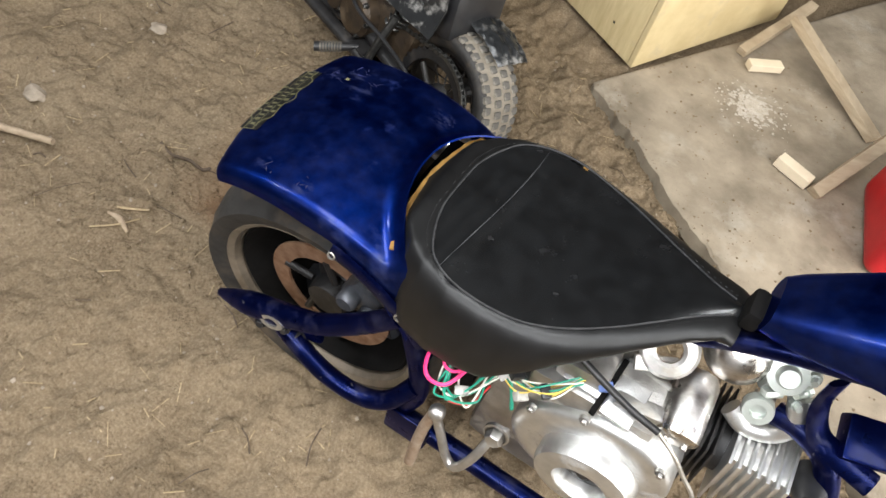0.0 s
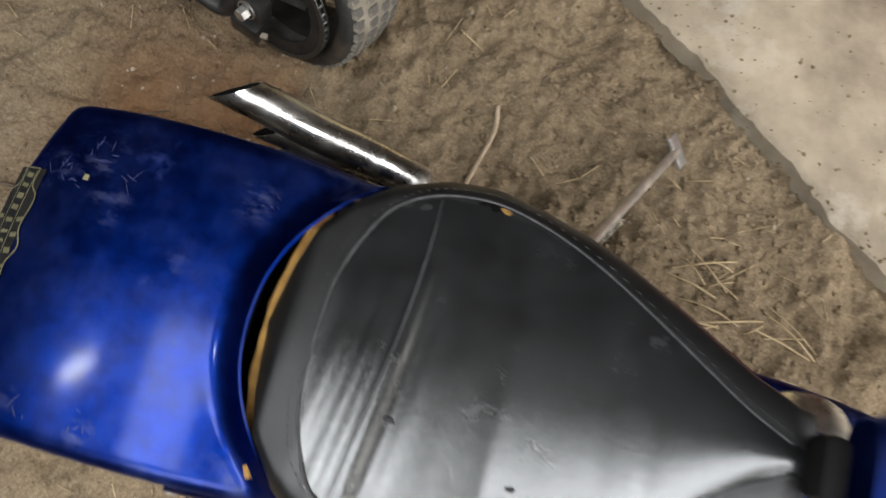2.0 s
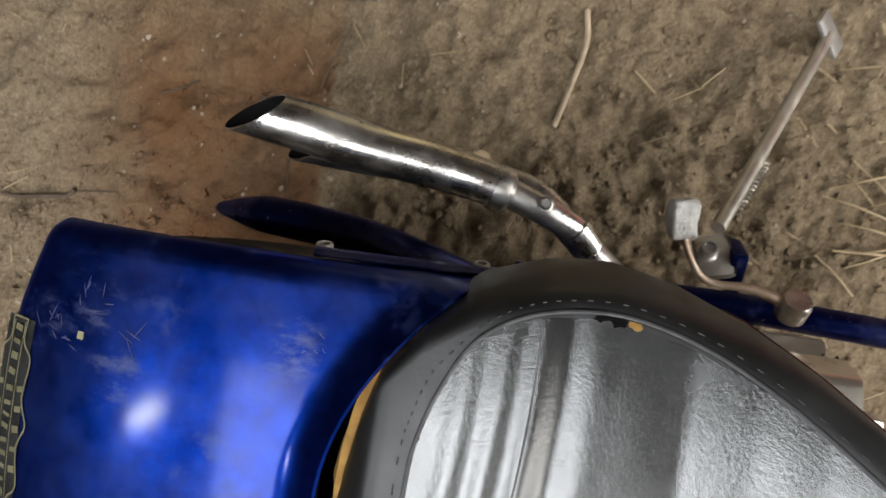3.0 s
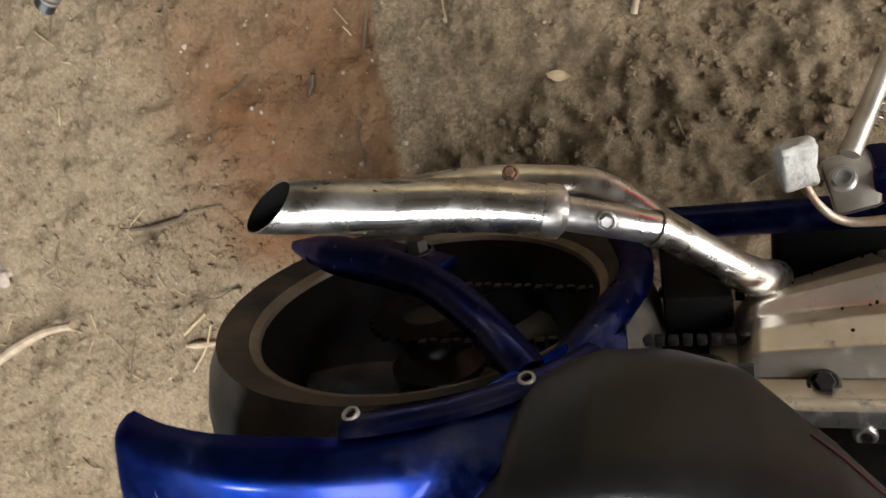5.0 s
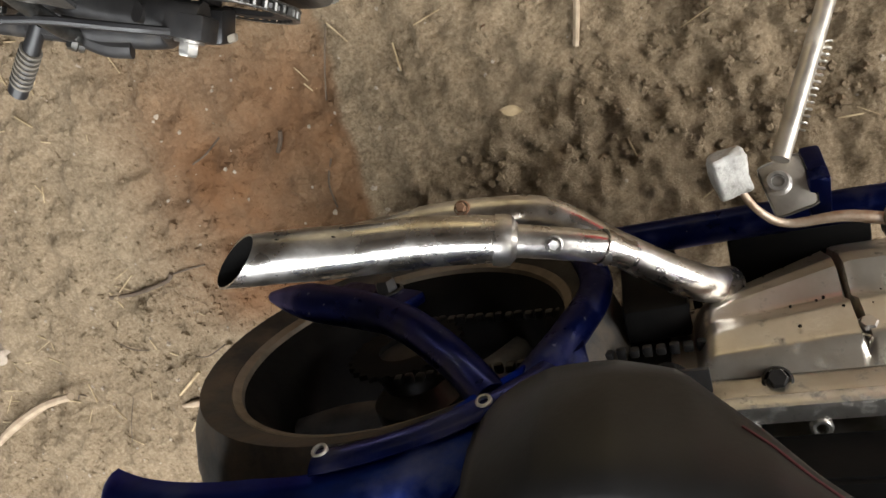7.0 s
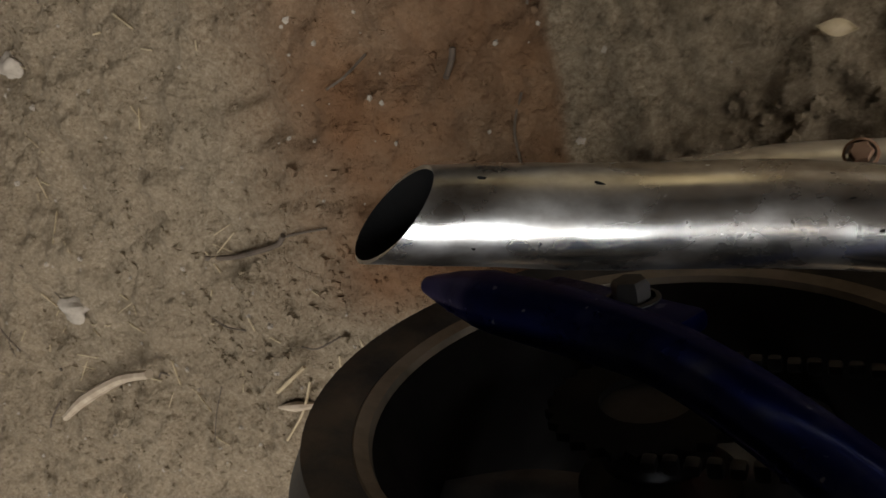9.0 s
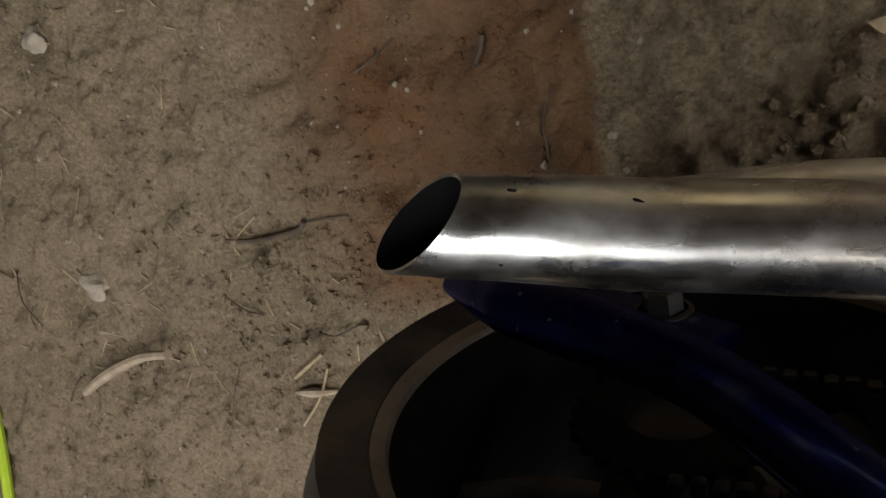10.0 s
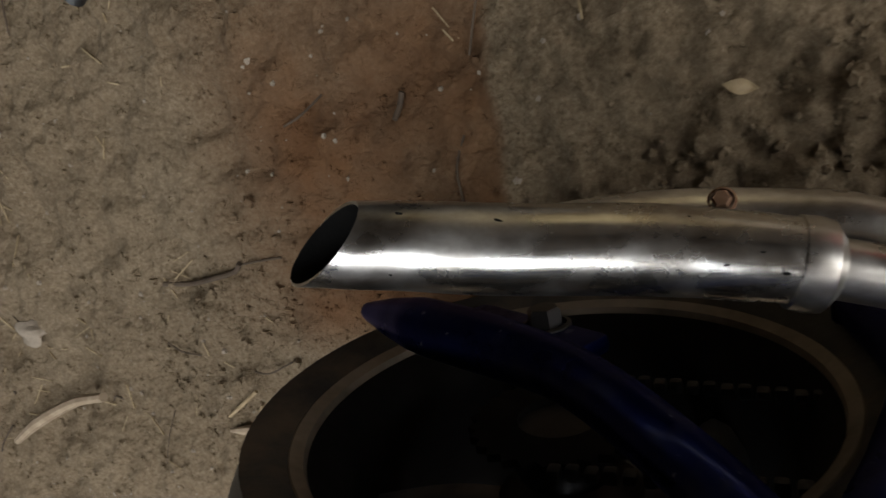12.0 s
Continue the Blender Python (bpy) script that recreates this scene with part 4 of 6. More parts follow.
def ridge_y(u, v):
    """Height of the left engine cover: flat planes that meet in two long ridges."""
    face = np.interp(v, [0, 0.05, 0.24, 0.40, 0.50, 0.60, 0.90, 1.0], [0.0, 0.022, 0.032, 0.034 - 0.022 * u, 0.040, 0.040, 0.024, 0.0])
    rear = min(1, u / 0.07)
    groove = 0.55 if abs(u - 0.60) < 0.008 else 1.0
    return face * rear ** 0.5 * groove * (0.72 + 0.28 * min(1, u * 1.5))


def build_engine():
    eng = empty("engine")
    eng.parent = bike
    tagged(eng, "bare aluminium horizontal engine with open covers")
    bm = box(0.22, 0.112, 0.22, pose(0.370, -0.032, 0.250), 0.018)
    box(0.15, 0.105, 0.07, pose(0.372, -0.050, 0.388, 0, -6, 0), 0.012, bm)
    box(0.06, 0.09, 0.05, pose(0.345, -0.045, 0.425, 0, -6, 0), 0.010, bm)
    part("crankcase", bm, M_ALLOY, eng, "cast aluminium crankcase")
    # left cover
    bm = sheet(lambda u, v: Vector((0.256 + 0.19 * u, 0.062 + ridge_y(u, v), 0.288 - (0.098 + 0.080 * min(1, u * 1.6)) * v)), 64, 64, 0.003)
    part("left_cover", bm, M_COVER, eng, "tan-stained aluminium cover with long ridges")
    bm = box(0.22, 0.024, 0.17, pose(0.345, 0.049, 0.225), 0.008)
    box(0.09, 0.012, 0.10, pose(0.245, 0.052, 0.255, 0, -14, 0), 0.01, bm)
    part("left_case", bm, M_COVER, eng, "stained aluminium side case")
    bm = box(0.16, 0.02, 0.012, pose(0.335, 0.05, 0.312, 20, 0, 0), 0.004)
    for k in range(4):
        stud = lathe([(0.004, 0.004), (0.006, 0.004), (0.0075, 0.002), (0.0075, -0.02), (0.004, -0.02)], pose(0.285 + k * 0.045, 0.034, 0.312), 18, closed=True)
        part("stud", stud, M_FLANGE, eng)
    part("case_flange", bm, M_FLANGE, eng, "scratched aluminium joint flange")
    bolt("case_bolt", (0.308, 0.062, 0.296), (0, 0.75, 0.66), 0.007, eng, M_DARK, "dark hex bolt")
    bolt("case_bolt", (0.372, 0.082, 0.27), (0, 1, 0.4), 0.006, eng, M_ALLOY)
    bolt("case_bolt", (0.40, 0.075, 0.15), (0, 1, 0.4), 0.012, eng, M_CHROME, "bright pivot bolt")
    bm = lathe([(0.010, 0), (0.018, 0), (0.018, 0.006), (0.010, 0.006)], along((0.235, 0.06, 0.29), (0.235, 0.3, 0.5)), 24, closed=True)
    part("gear_shaft_seal", bm, M_DARK, eng)
    random.seed(17)
    for k in range(26):
        u, v = random.uniform(0.05, 0.95), random.uniform(0.08, 0.95)
        p = Vector((0.256 + 0.19 * u, 0.0653 + ridge_y(u, v), 0.288 - (0.098 + 0.080 * min(1, u * 1.6)) * v))
        part("grease_fleck", blob(random.uniform(0.0006, 0.0016), Matrix.Translation(p), 0.5, 1, k), M_SOOT_SHADE, eng)
    # Added black sheet: darkens the crankcase top where shade falls under the seat.
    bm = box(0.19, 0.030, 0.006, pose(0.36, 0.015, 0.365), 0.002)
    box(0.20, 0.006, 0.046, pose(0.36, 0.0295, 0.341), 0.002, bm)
    part("case_shade", bm, M_OIL_SHADE, eng, "black sheet added for the shade over the crankcase")
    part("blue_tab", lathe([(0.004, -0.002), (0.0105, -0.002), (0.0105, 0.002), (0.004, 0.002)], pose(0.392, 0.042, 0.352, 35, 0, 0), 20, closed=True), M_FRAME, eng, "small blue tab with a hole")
    # No hole is cut: its inner shade is put into the disc's colour.
    part("bolt_hole", lathe([(0, 0.001), (0.008, 0.001), (0.0095, 0.0), (0, -0.002)], along((0.262, 0.0595, 0.285), (0.262, 0.30, 0.45)), 20), M_SOOT_SHADE, eng, "bolt hole drawn as a flat black disc")
    # Added black block in place of the shaded void below the rail.
    part("rail_shade", box(0.115, 0.060, 0.045, pose(0.352, 0.082, 0.098), 0.006), M_SOOT_SHADE, eng, "black block added for the shade between rail and engine")
    # right covers
    def disc(name, c, r, prof, mat, label, tilt=0):
        m = Matrix.Translation(c) @ pose(0, 0, 0, 90 + tilt)
        return part(name, lathe([(r * a, h) for a, h in prof], m, 56), mat, eng, label)
    def oblong(name, a, b, r, prof, mat, label):
        """An oblong cover round two centres (x, z); prof gives (inset, y)."""
        own = bmesh.new()
        d = math.atan2(b[1] - a[1], b[0] - a[0])
        rows = []
        for inset, y in prof:
            row = []
            for k in range(56):
                an = d + math.pi / 2 + 2 * math.pi * k / 56
                c = a if k < 28 else b
                row.append(own.verts.new((c[0] + (r - inset) * math.cos(an), y, c[1] + (r - inset) * math.sin(an))))
            rows.append(row)
        for p, q in zip(rows, rows[1:]):
            for k in range(56):
                own.faces.new((p[k], p[(k + 1) % 56], q[(k + 1) % 56], q[k]))
        own.faces.new(rows[-1])
        return part(name, own, mat, eng, label)
    oblong("clutch_cover", (0.388, 0.312), (0.418, 0.334), 0.083, [(0, -0.06), (0, -0.108), (0.003, -0.113), (0.010, -0.116), (0.026, -0.118), (0.028, -0.1175)], M_SHINY, "large flat bright clutch cover")
    disc("oil_filter_cover", (0.412, -0.118, 0.318), 0.062, [(0.50, 0.004), (0.52, 0.026), (0.56, 0.029), (0.84, 0.029), (0.95, 0.026), (1, 0.018), (1, -0.02), (0.48, -0.02)], M_SHINY, "raised round cover with an open port")
    disc("open_port", (0.412, -0.126, 0.318), 0.031, [(0, 0.004), (0.3, 0.006), (0.6, 0.001), (1.0, -0.002), (1, -0.01)], M_DARK, "black open port")
    for x, z in ((0.318, 0.365), (0.372, 0.410), (0.47, 0.400), (0.31, 0.27)):
        bolt("cover_bolt", (x, -0.118, z), (0, -1, 0), 0.0042, eng, M_ALLOY)
    bm = box(0.11, 0.05, 0.012, pose(0.415, -0.055, 0.432, 10, -6, 0), 0.004)
    box(0.07, 0.02, 0.02, pose(0.420, -0.082, 0.434, 0, -6, 8), 0.004, bm)
    box(0.10, 0.006, 0.008, pose(0.430, -0.045, 0.446, 0, -6, -10), 0.002, bm)
    for x, y, w in ((0.352, -0.070, 0.045), (0.398, -0.086, 0.036)):
        part("deck_plate", box(w, 0.052, 0.006, pose(x, y, 0.432 + 0.1 * (x - 0.35), 14, -6, -6), 0.002), M_SHINY, eng, "flat bright casting plate")
    # Black strip between the deck plates in place of a cut groove.
    part("deck_groove", box(0.007, 0.075, 0.010, pose(0.376, -0.078, 0.432, 14, -6, -6), 0.002), M_SOOT_SHADE, eng, "black strip laid in as a groove")
    part("top_cover", bm, M_ALLOY, eng, "ribbed aluminium top cover")
    bm = lathe([(0, 0), (0.018, 0), (0.024, 0.004), (0.025, 0.012), (0.025, 0.07), (0.021, 0.08), (0, 0.08)], along((0.462, -0.092, 0.432), (0.452, 0.0, 0.458)), 36)
    for a in (0.011, -0.011):
        lathe([(0, -0.004), (0.004, -0.004), (0.004, 0.002), (0, 0.002)], along((0.462 + a, -0.092, 0.432), (0.452 + a, 0.0, 0.458)), 10, bm)
    part("starter_motor", bm, M_CHROME, eng, "shiny cylindrical starter motor")
    bm = lathe([(0.014, 0), (0.030, 0), (0.032, 0.004), (0.028, 0.010), (0.018, 0.012), (0.014, 0.010)], along((0.406, -0.032, 0.488), (0.39, -0.29, 0.77)), 32, closed=True)
    box(0.05, 0.018, 0.008, pose(0.403, -0.045, 0.470, 30, 0, 30), 0.003, bm)
    part("intake_flange", bm, M_ALLOY, eng, "oval metal flange with a hole")
    # cylinder and head
    cyl = part("cylinder", tube([(0.44, -0.012, 0.335), (0.55, -0.012, 0.355)], 0.034, 24, 0), M_DARK, eng, "finned engine cylinder")
    fin_mesh = None
    for k in range(7):
        m = pose(0.476 + k * 0.0075, -0.012, 0.345 + k * 0.0012, 0, -8, 0)
        if fin_mesh is None:
            f = part("fin", box(0.003, 0.096, 0.096, Matrix(), 0.001), M_DARK, cyl, "thin cooling fin")
            fin_mesh = f.data
        else:
            f = new("fin", fin_mesh)
            f.parent = cyl
        f.matrix_world = m
    head = part("cylinder_head", box(0.075, 0.085, 0.085, pose(0.572, -0.012, 0.364, 0, -8, 0), 0.014), M_SHINY, eng, "bright aluminium cylinder head")
    bm2 = None
    for k in range(7):
        m = pose(0.538 + k * 0.0105, -0.012, 0.358 + k * 0.0015, 0, -8, 0)
        if bm2 is None:
            f = part("fin", box(0.004, 0.108, 0.108, Matrix(), 0.0014), M_SHINY, head)
            bm2 = f.data
        else:
            f = new("fin", bm2)
            f.parent = head
        f.matrix_world = m
    part("spark_plug_cap", lathe([(0, 0.03), (0.012, 0.03), (0.016, 0.02), (0.022, 0.0), (0.022, -0.02), (0, -0.02)], along((0.622, -0.03, 0.40), (0.63, -0.3, 0.52)), 24), M_BLACK, eng, "black round cap")
    # carburettor and air inlet
    bm = box(0.042, 0.036, 0.048, pose(0.525, 0.02, 0.490, 10, 0, 20), 0.007)
    lathe([(0, 0.012), (0.010, 0.012), (0.012, 0.008), (0.013, 0.002), (0.021, 0.001), (0.022, -0.004), (0.022, -0.010), (0.014, -0.012), (0, -0.012)], pose(0.520, 0.0, 0.512, 50, 0, 0), 28, bm)
    lathe([(0, 0.004), (0.008, 0.004), (0.0085, 0.010), (0.016, 0.010), (0.017, 0.004), (0.017, -0.004), (0.0, -0.004)], along((0.520, -0.018, 0.462), (0.518, -0.2, 0.56)), 24, bm)
    random.seed(41)
    for k in range(12):
        p = Vector((0.528 + random.uniform(-0.03, 0.03), 0.004 + random.uniform(-0.02, 0.02), 0.500 + random.uniform(-0.026, 0.026)))
        d = Vector((random.uniform(-0.6, 0.6), -0.7, random.uniform(0.1, 1)))
        if k % 3:
            lathe([(0, 0.010), (0.0035, 0.010), (0.0045, 0.007), (0.0045, 0.002), (0.0065, 0.002), (0.0065, -0.006), (0, -0.006)], along(p, p + d), 8, bm)
        else:
            box(0.022, 0.008, 0.012, along(p, p + d), 0.002, bm)
    part("carburettor", bm, M_CARB, eng, "pale greenish metal carburettor")
    bm = lathe([(0.0, 0.052), (0.014, 0.050), (0.026, 0.043), (0.034, 0.030), (0.037, 0.012), (0.037, -0.01), (0.034, -0.012), (0.034, 0.0), (0.0, 0.0)], along((0.472, 0.020, 0.484), (0.457, -0.10, 0.606)), 40)
    part("inlet_dome", bm, M_CHROME, eng, "polished dome-shaped inlet cover")
    part("inlet_pipe", tube([(0.505, -0.010, 0.425), (0.530, -0.015, 0.416), (0.556, -0.012, 0.428), (0.564, -0.004, 0.455), (0.550, 0.008, 0.482)], 0.0125, 16, 8), M_SHINY, eng, "curved bright inlet pipe")
    part("coil", box(0.035, 0.025, 0.03, pose(0.435, 0.012, 0.500, 0, 12, 20), 0.004), M_ORANGE, eng, "orange plastic coil")
    part("black_cable", tube([(0.335, -0.085, 0.462), (0.370, -0.094, 0.458), (0.405, -0.100, 0.452), (0.440, -0.102, 0.446)], 0.0042, 10, 8), M_BLACK, eng, "black clutch cable")
    part("cable_sleeve", tube([(0.440, -0.102, 0.446), (0.468, -0.105, 0.428), (0.495, -0.103, 0.395), (0.522, -0.10, 0.36), (0.535, -0.09, 0.30)], 0.0026, 8, 8), M_DULLBRIGHT, eng, "grey bare cable")
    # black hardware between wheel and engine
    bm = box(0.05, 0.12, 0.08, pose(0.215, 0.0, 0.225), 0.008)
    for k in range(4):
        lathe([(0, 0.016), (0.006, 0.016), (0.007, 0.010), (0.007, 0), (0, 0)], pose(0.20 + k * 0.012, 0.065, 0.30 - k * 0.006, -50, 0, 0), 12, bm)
    part("mounting_block", bm, M_OIL_SHADE, eng, "black engine mounting block")
    # Added black plate: stands in for the dark gap behind the upright.
    part("gap_shade", box(0.052, 0.030, 0.13, pose(0.226, 0.082, 0.165, 0, 4, 0), 0.006), M_OIL_SHADE, eng, "black plate added for the shade between upright and engine")
    # drive chain from the rear sprocket to the engine
    chain = empty("drive_chain")
    chain.parent = bike
    tagged(chain, "black oily drive chain")
    link = None
    for a, b in (((0.012, 0.266), (0.262, 0.262)), ((0.012, 0.155), (0.262, 0.190))):
        for k in range(26):
            f = k / 25
            m = pose(a[0] + (b[0] - a[0]) * f, 0.078, a[1] + (b[1] - a[1]) * f, 0 if k % 2 else 90, 0, 0)
            if link is None:
                o = part("link", box(0.0076, 0.0092, 0.0066, Matrix(), 0.0022), M_DARK, chain)
                link = o.data
            else:
                o = new("link", link)
                o.parent = chain
            o.matrix_world = m


def build_wires():
    loom = empty("wiring_loom")
    loom.parent = bike
    tagged(loom, "loose tangle of coloured electrical wires")
    random.seed(11)
    PINK, GREEN, YEL, RED, WHT = (wire_mat(n, c) for n, c in (("pink_wire", (0.72, 0.03, 0.17)), ("green_wire", (0.01, 0.25, 0.16)), ("yellow_wire", (0.62, 0.45, 0.08)), ("red_wire", (0.5, 0.03, 0.03)), ("white_wire", (0.62, 0.62, 0.55))))
    def wire(pts, mat, r=0.0015):
        part("wire", tube(pts, r, 8, 8), mat, loom)
    wire([(0.195, -0.11, 0.425), (0.188, -0.145, 0.40), (0.198, -0.16, 0.375), (0.222, -0.155, 0.372), (0.236, -0.125, 0.39)], PINK, 0.0024)
    wire([(0.205, -0.10, 0.42), (0.205, -0.14, 0.395), (0.225, -0.14, 0.385), (0.245, -0.11, 0.41)], PINK, 0.002)
    wire([(0.205, -0.12, 0.40), (0.215, -0.138, 0.398), (0.232, -0.125, 0.405)], YEL, 0.0018)
    wire([(0.215, -0.13, 0.36), (0.225, -0.15, 0.33), (0.255, -0.14, 0.33), (0.265, -0.12, 0.36)], RED)
    for k in range(7):
        j = lambda s=0.012: random.uniform(-s, s)
        wire([(0.215 + j(), -0.11 + j(), 0.40 + j()), (0.22 + j(), -0.15 + j(), 0.35 + j()), (0.25 + j(), -0.145 + j(), 0.345 + j()), (0.262 + j(), -0.115, 0.39 + j())], GREEN if k % 3 else WHT, 0.0013)
    for k in range(9):
        j = lambda s=0.010: random.uniform(-s, s)
        wire([(0.27 + j(), -0.112 + j(), 0.412 + j()), (0.295 + j(), -0.120 + j(), 0.408 + j()), (0.32 + j(), -0.112 + j(), 0.416 + j()), (0.350, -0.088 + j(), 0.438)], (YEL, GREEN, WHT)[k % 3], 0.0010)
    wire([(0.26, -0.11, 0.41), (0.285, -0.115, 0.38), (0.30, -0.12, 0.34)], GREEN, 0.0026)
    for p, mat in (((0.252, -0.12, 0.405), M_WHITE), ((0.268, -0.125, 0.412), M_WHITE), ((0.30, -0.128, 0.395), M_WHITE), ((0.285, -0.12, 0.418), M_BLACK), ((0.235, -0.108, 0.415), M_BLACK), ((0.32, -0.118, 0.418), M_BLACK), ((0.372, -0.085, 0.44), M_BLUEPLUG), ((0.24, -0.145, 0.36), M_WHITE)):
        part("connector", box(0.017, 0.011, 0.009, Matrix.Translation(p) @ pose(0, 0, 0, random.uniform(-40, 40), random.uniform(-30, 30), random.uniform(-60, 60)), 0.0015), mat, loom)


def build_controls():
    # side stand
    st = empty("side_stand")
    st.parent = bike
    tagged(st, "chromed side stand, folded out onto the earth")
    a, b = Vector((0.338, 0.190, 0.196)), Vector((0.472, 0.428, 0.012))
    part("leg", tube([a, a + (b - a) * 0.5, b], 0.0070, 16, 3), M_DULL, st, "dusty dull steel leg")
    bm = box(0.05, 0.006, 0.03, along(b, b + (b - a)) @ pose(0, 0, 0.004, 0, 0, 30), 0.002)
    part("foot", bm, M_ALLOY, st)
    bm = lathe([(0, 0.006), (0.0045, 0.006), (0.005, 0.010), (0.0075, 0.010), (0.008, 0.008), (0.008, 0.0), (0.010, -0.002), (0.010, -0.006), (0, -0.006)], along((0.336, 0.168, 0.183), (0.32, 0.25, 0.34)), 28)
    part("pivot", bm, M_ALLOY, st, "grey round pivot bolt")
    bm = box(0.034, 0.044, 0.006, along((0.340, 0.175, 0.185), (0.32, 0.26, 0.34)) @ pose(0, 0.008, -0.010), 0.006)
    part("bracket", bm, M_DULL, st, "dull steel stand bracket")
    bm = box(0.016, 0.04, 0.045, pose(0.364, 0.158, 0.165, 20, 0, 0), 0.004)
    part("lug", bm, M_FRAME, st, "blue frame lug")
    pts, turns = [], 13
    s0, s1 = a + (b - a) * 0.05 + Vector((0.011, 0.004, -0.004)), a + (b - a) * 0.30 + Vector((0.010, -0.002, 0.0))
    ax = (s1 - s0).normalized()
    e1 = ax.orthogonal().normalized()
    e2 = ax.cross(e1)
    for i in range(turns * 10 + 1):
        f = i / (turns * 10)
        an = 2 * math.pi * turns * f
        pts.append(s0 + (s1 - s0) * f + (e1 * math.cos(an) + e2 * math.sin(an)) * 0.0032)
    part("spring", tube(pts, 0.0008, 5, 0), M_DULL, st, "coiled return spring")
    # gear lever
    lev = empty("gear_lever")
    lev.parent = bike
    tagged(lev, "rusty gear lever with a wrapped pad")
    part("rod", tube([(0.303, 0.185, 0.212), (0.317, 0.157, 0.206), (0.337, 0.140, 0.200), (0.376, 0.139, 0.200), (0.415, 0.128, 0.198)], 0.004, 12, 6, radii=[0.003, 0.003, 0.0035, 0.0045, 0.0055]), M_RUSTLEVER, lev, "rust-flecked steel rod")
    own = bmesh.new()
    bmesh.ops.create_cube(own, size=1.0, matrix=Matrix.Diagonal((0.026, 0.036, 0.016, 1)))
    bmesh.ops.bevel(own, geom=own.edges[:], offset=0.0055, segments=3, profile=0.6, affect="EDGES")
    bmesh.ops.subdivide_edges(own, edges=own.edges[:], cuts=2, use_grid_fill=True)
    for v in own.verts:
        v.co += v.normal * 0.0022 * noise.noise(v.co * 130)
    own.transform(pose(0.301, 0.193, 0.218, 14, 14, 10))
    part("pad", own, M_WHITE, lev, "white crumpled wrapped pad")
    bm = lathe([(0, 0.012), (0.012, 0.012), (0.014, 0.008), (0.014, -0.01), (0, -0.01)], along((0.415, 0.128, 0.198), (0.41, 0.3, 0.38)), 24)
    part("lever_boss", bm, M_CHROME, lev)
    # kick lever on the other side
    kick = empty("kick_lever")
    kick.parent = bike
    tagged(kick, "bent grey steel kick lever")
    part("crank", tube([(0.300, -0.13, 0.275), (0.293, -0.155, 0.235), (0.280, -0.165, 0.195), (0.262, -0.160, 0.195), (0.238, -0.150, 0.235), (0.222, -0.145, 0.262)], 0.0065, 14, 8), M_ALLOY, kick, "bent alloy crank")
    part("peg", tube([(0.224, -0.140, 0.270), (0.218, -0.155, 0.22), (0.222, -0.175, 0.14)], 0.008, 12, 4), M_RUSTLEVER, kick, "dirty folding peg")
    part("knuckle", blob(0.012, pose(0.225, -0.145, 0.265), 0.15), M_ALLOY, kick)
    bolt("clamp_nut", (0.302, -0.13, 0.275), (0, -1, 0.2), 0.012, kick, M_ALLOY)
    # front frame loop and brackets seen under the tank
    part("frame_loop", tube([(0.62, -0.10, 0.12), (0.665, -0.10, 0.20), (0.672, -0.05, 0.32), (0.625, -0.02, 0.425), (0.580, -0.01, 0.455), (0.545, 0.0, 0.445)], 0.014, 14, 6), M_FRAME, bike, "blue bent front frame tube")
    part("blue_bracket", tube([(0.556, 0.0, 0.545), (0.562, -0.005, 0.505), (0.585, -0.012, 0.468), (0.612, -0.015, 0.458), (0.66, -0.02, 0.45)], 0.014, 10, 6, flat=0.3), M_FRAME, bike, "curved blue strip bracket")
    part("blue_guard", box(0.07, 0.05, 0.03, pose(0.640, 0.01, 0.475, 25, -8, 12), 0.004), M_FRAME, bike, "blue guard plate")


def build_scratches(fender):
    random.seed(21)
    for th, y, n, s in ((-16, 0.085, 9, 0.013), (-22, 0.070, 7, 0.012), (-19, 0.055, 4, 0.012), (10.5, 0.080, 4, 0.008), (-10, 0.066, 4, 0.016), (-4, -0.103, 4, 0.010), (-14, -0.105, 4, 0.010)):
        for _ in range(n):
            t0, y0 = th + random.uniform(-2, 2), y + random.uniform(-0.008, 0.008)
            a = random.uniform(0, 3.14)
            L = s * random.uniform(0.4, 1)
            dt, dy = math.degrees(L * math.cos(a) / 0.29), L * math.sin(a)
            wd = random.uniform(0.0002, 0.0006)
            def f(u, v):
                w = wd * (1 - abs(2 * u - 1) ** 2) * (2 * v - 1)
                return on_fender(t0 + dt * u - math.degrees(w * math.sin(a) / 0.29), max(-0.111, min(0.111, y0 + dy * u + w * math.cos(a))), 0.0005)
            part("scratch", sheet(f, 6, 2, 0.0003), M_SCRATCH, fender)
    part("paint_chip", sheet(lambda u, v: on_fender(-17 + 0.9 * (u - .5), 0.066 + 0.0045 * (v - .5), 0.0006), 3, 3, 0.0003), M_GOLD, fender, "yellowish chip in the paint")


M_FLANGE = material("oil_blackened_aluminium", (0.5, 0.48, 0.44), (0.74, 0.72, 0.68), 40, (0.3, 0.45), 0.9, 0.2, 200, dust=(0.012, 0.010, 0.009), dust_amount=0.34, dust_scale=85)
M_COVER = material("stained_aluminium", (0.46, 0.41, 0.33), (0.68, 0.65, 0.60), 18, (0.26, 0.38), 0.9, 0.12, 260, dust=(0.10, 0.08, 0.055), dust_amount=0.12, dust_scale=70)
M_DULL = material("dusty_dull_steel", (0.34, 0.31, 0.27), (0.52, 0.49, 0.44), 40, (0.3, 0.5), 0.8, 0.15, 120, dust=(0.28, 0.22, 0.16), dust_amount=0.3, dust_scale=20)
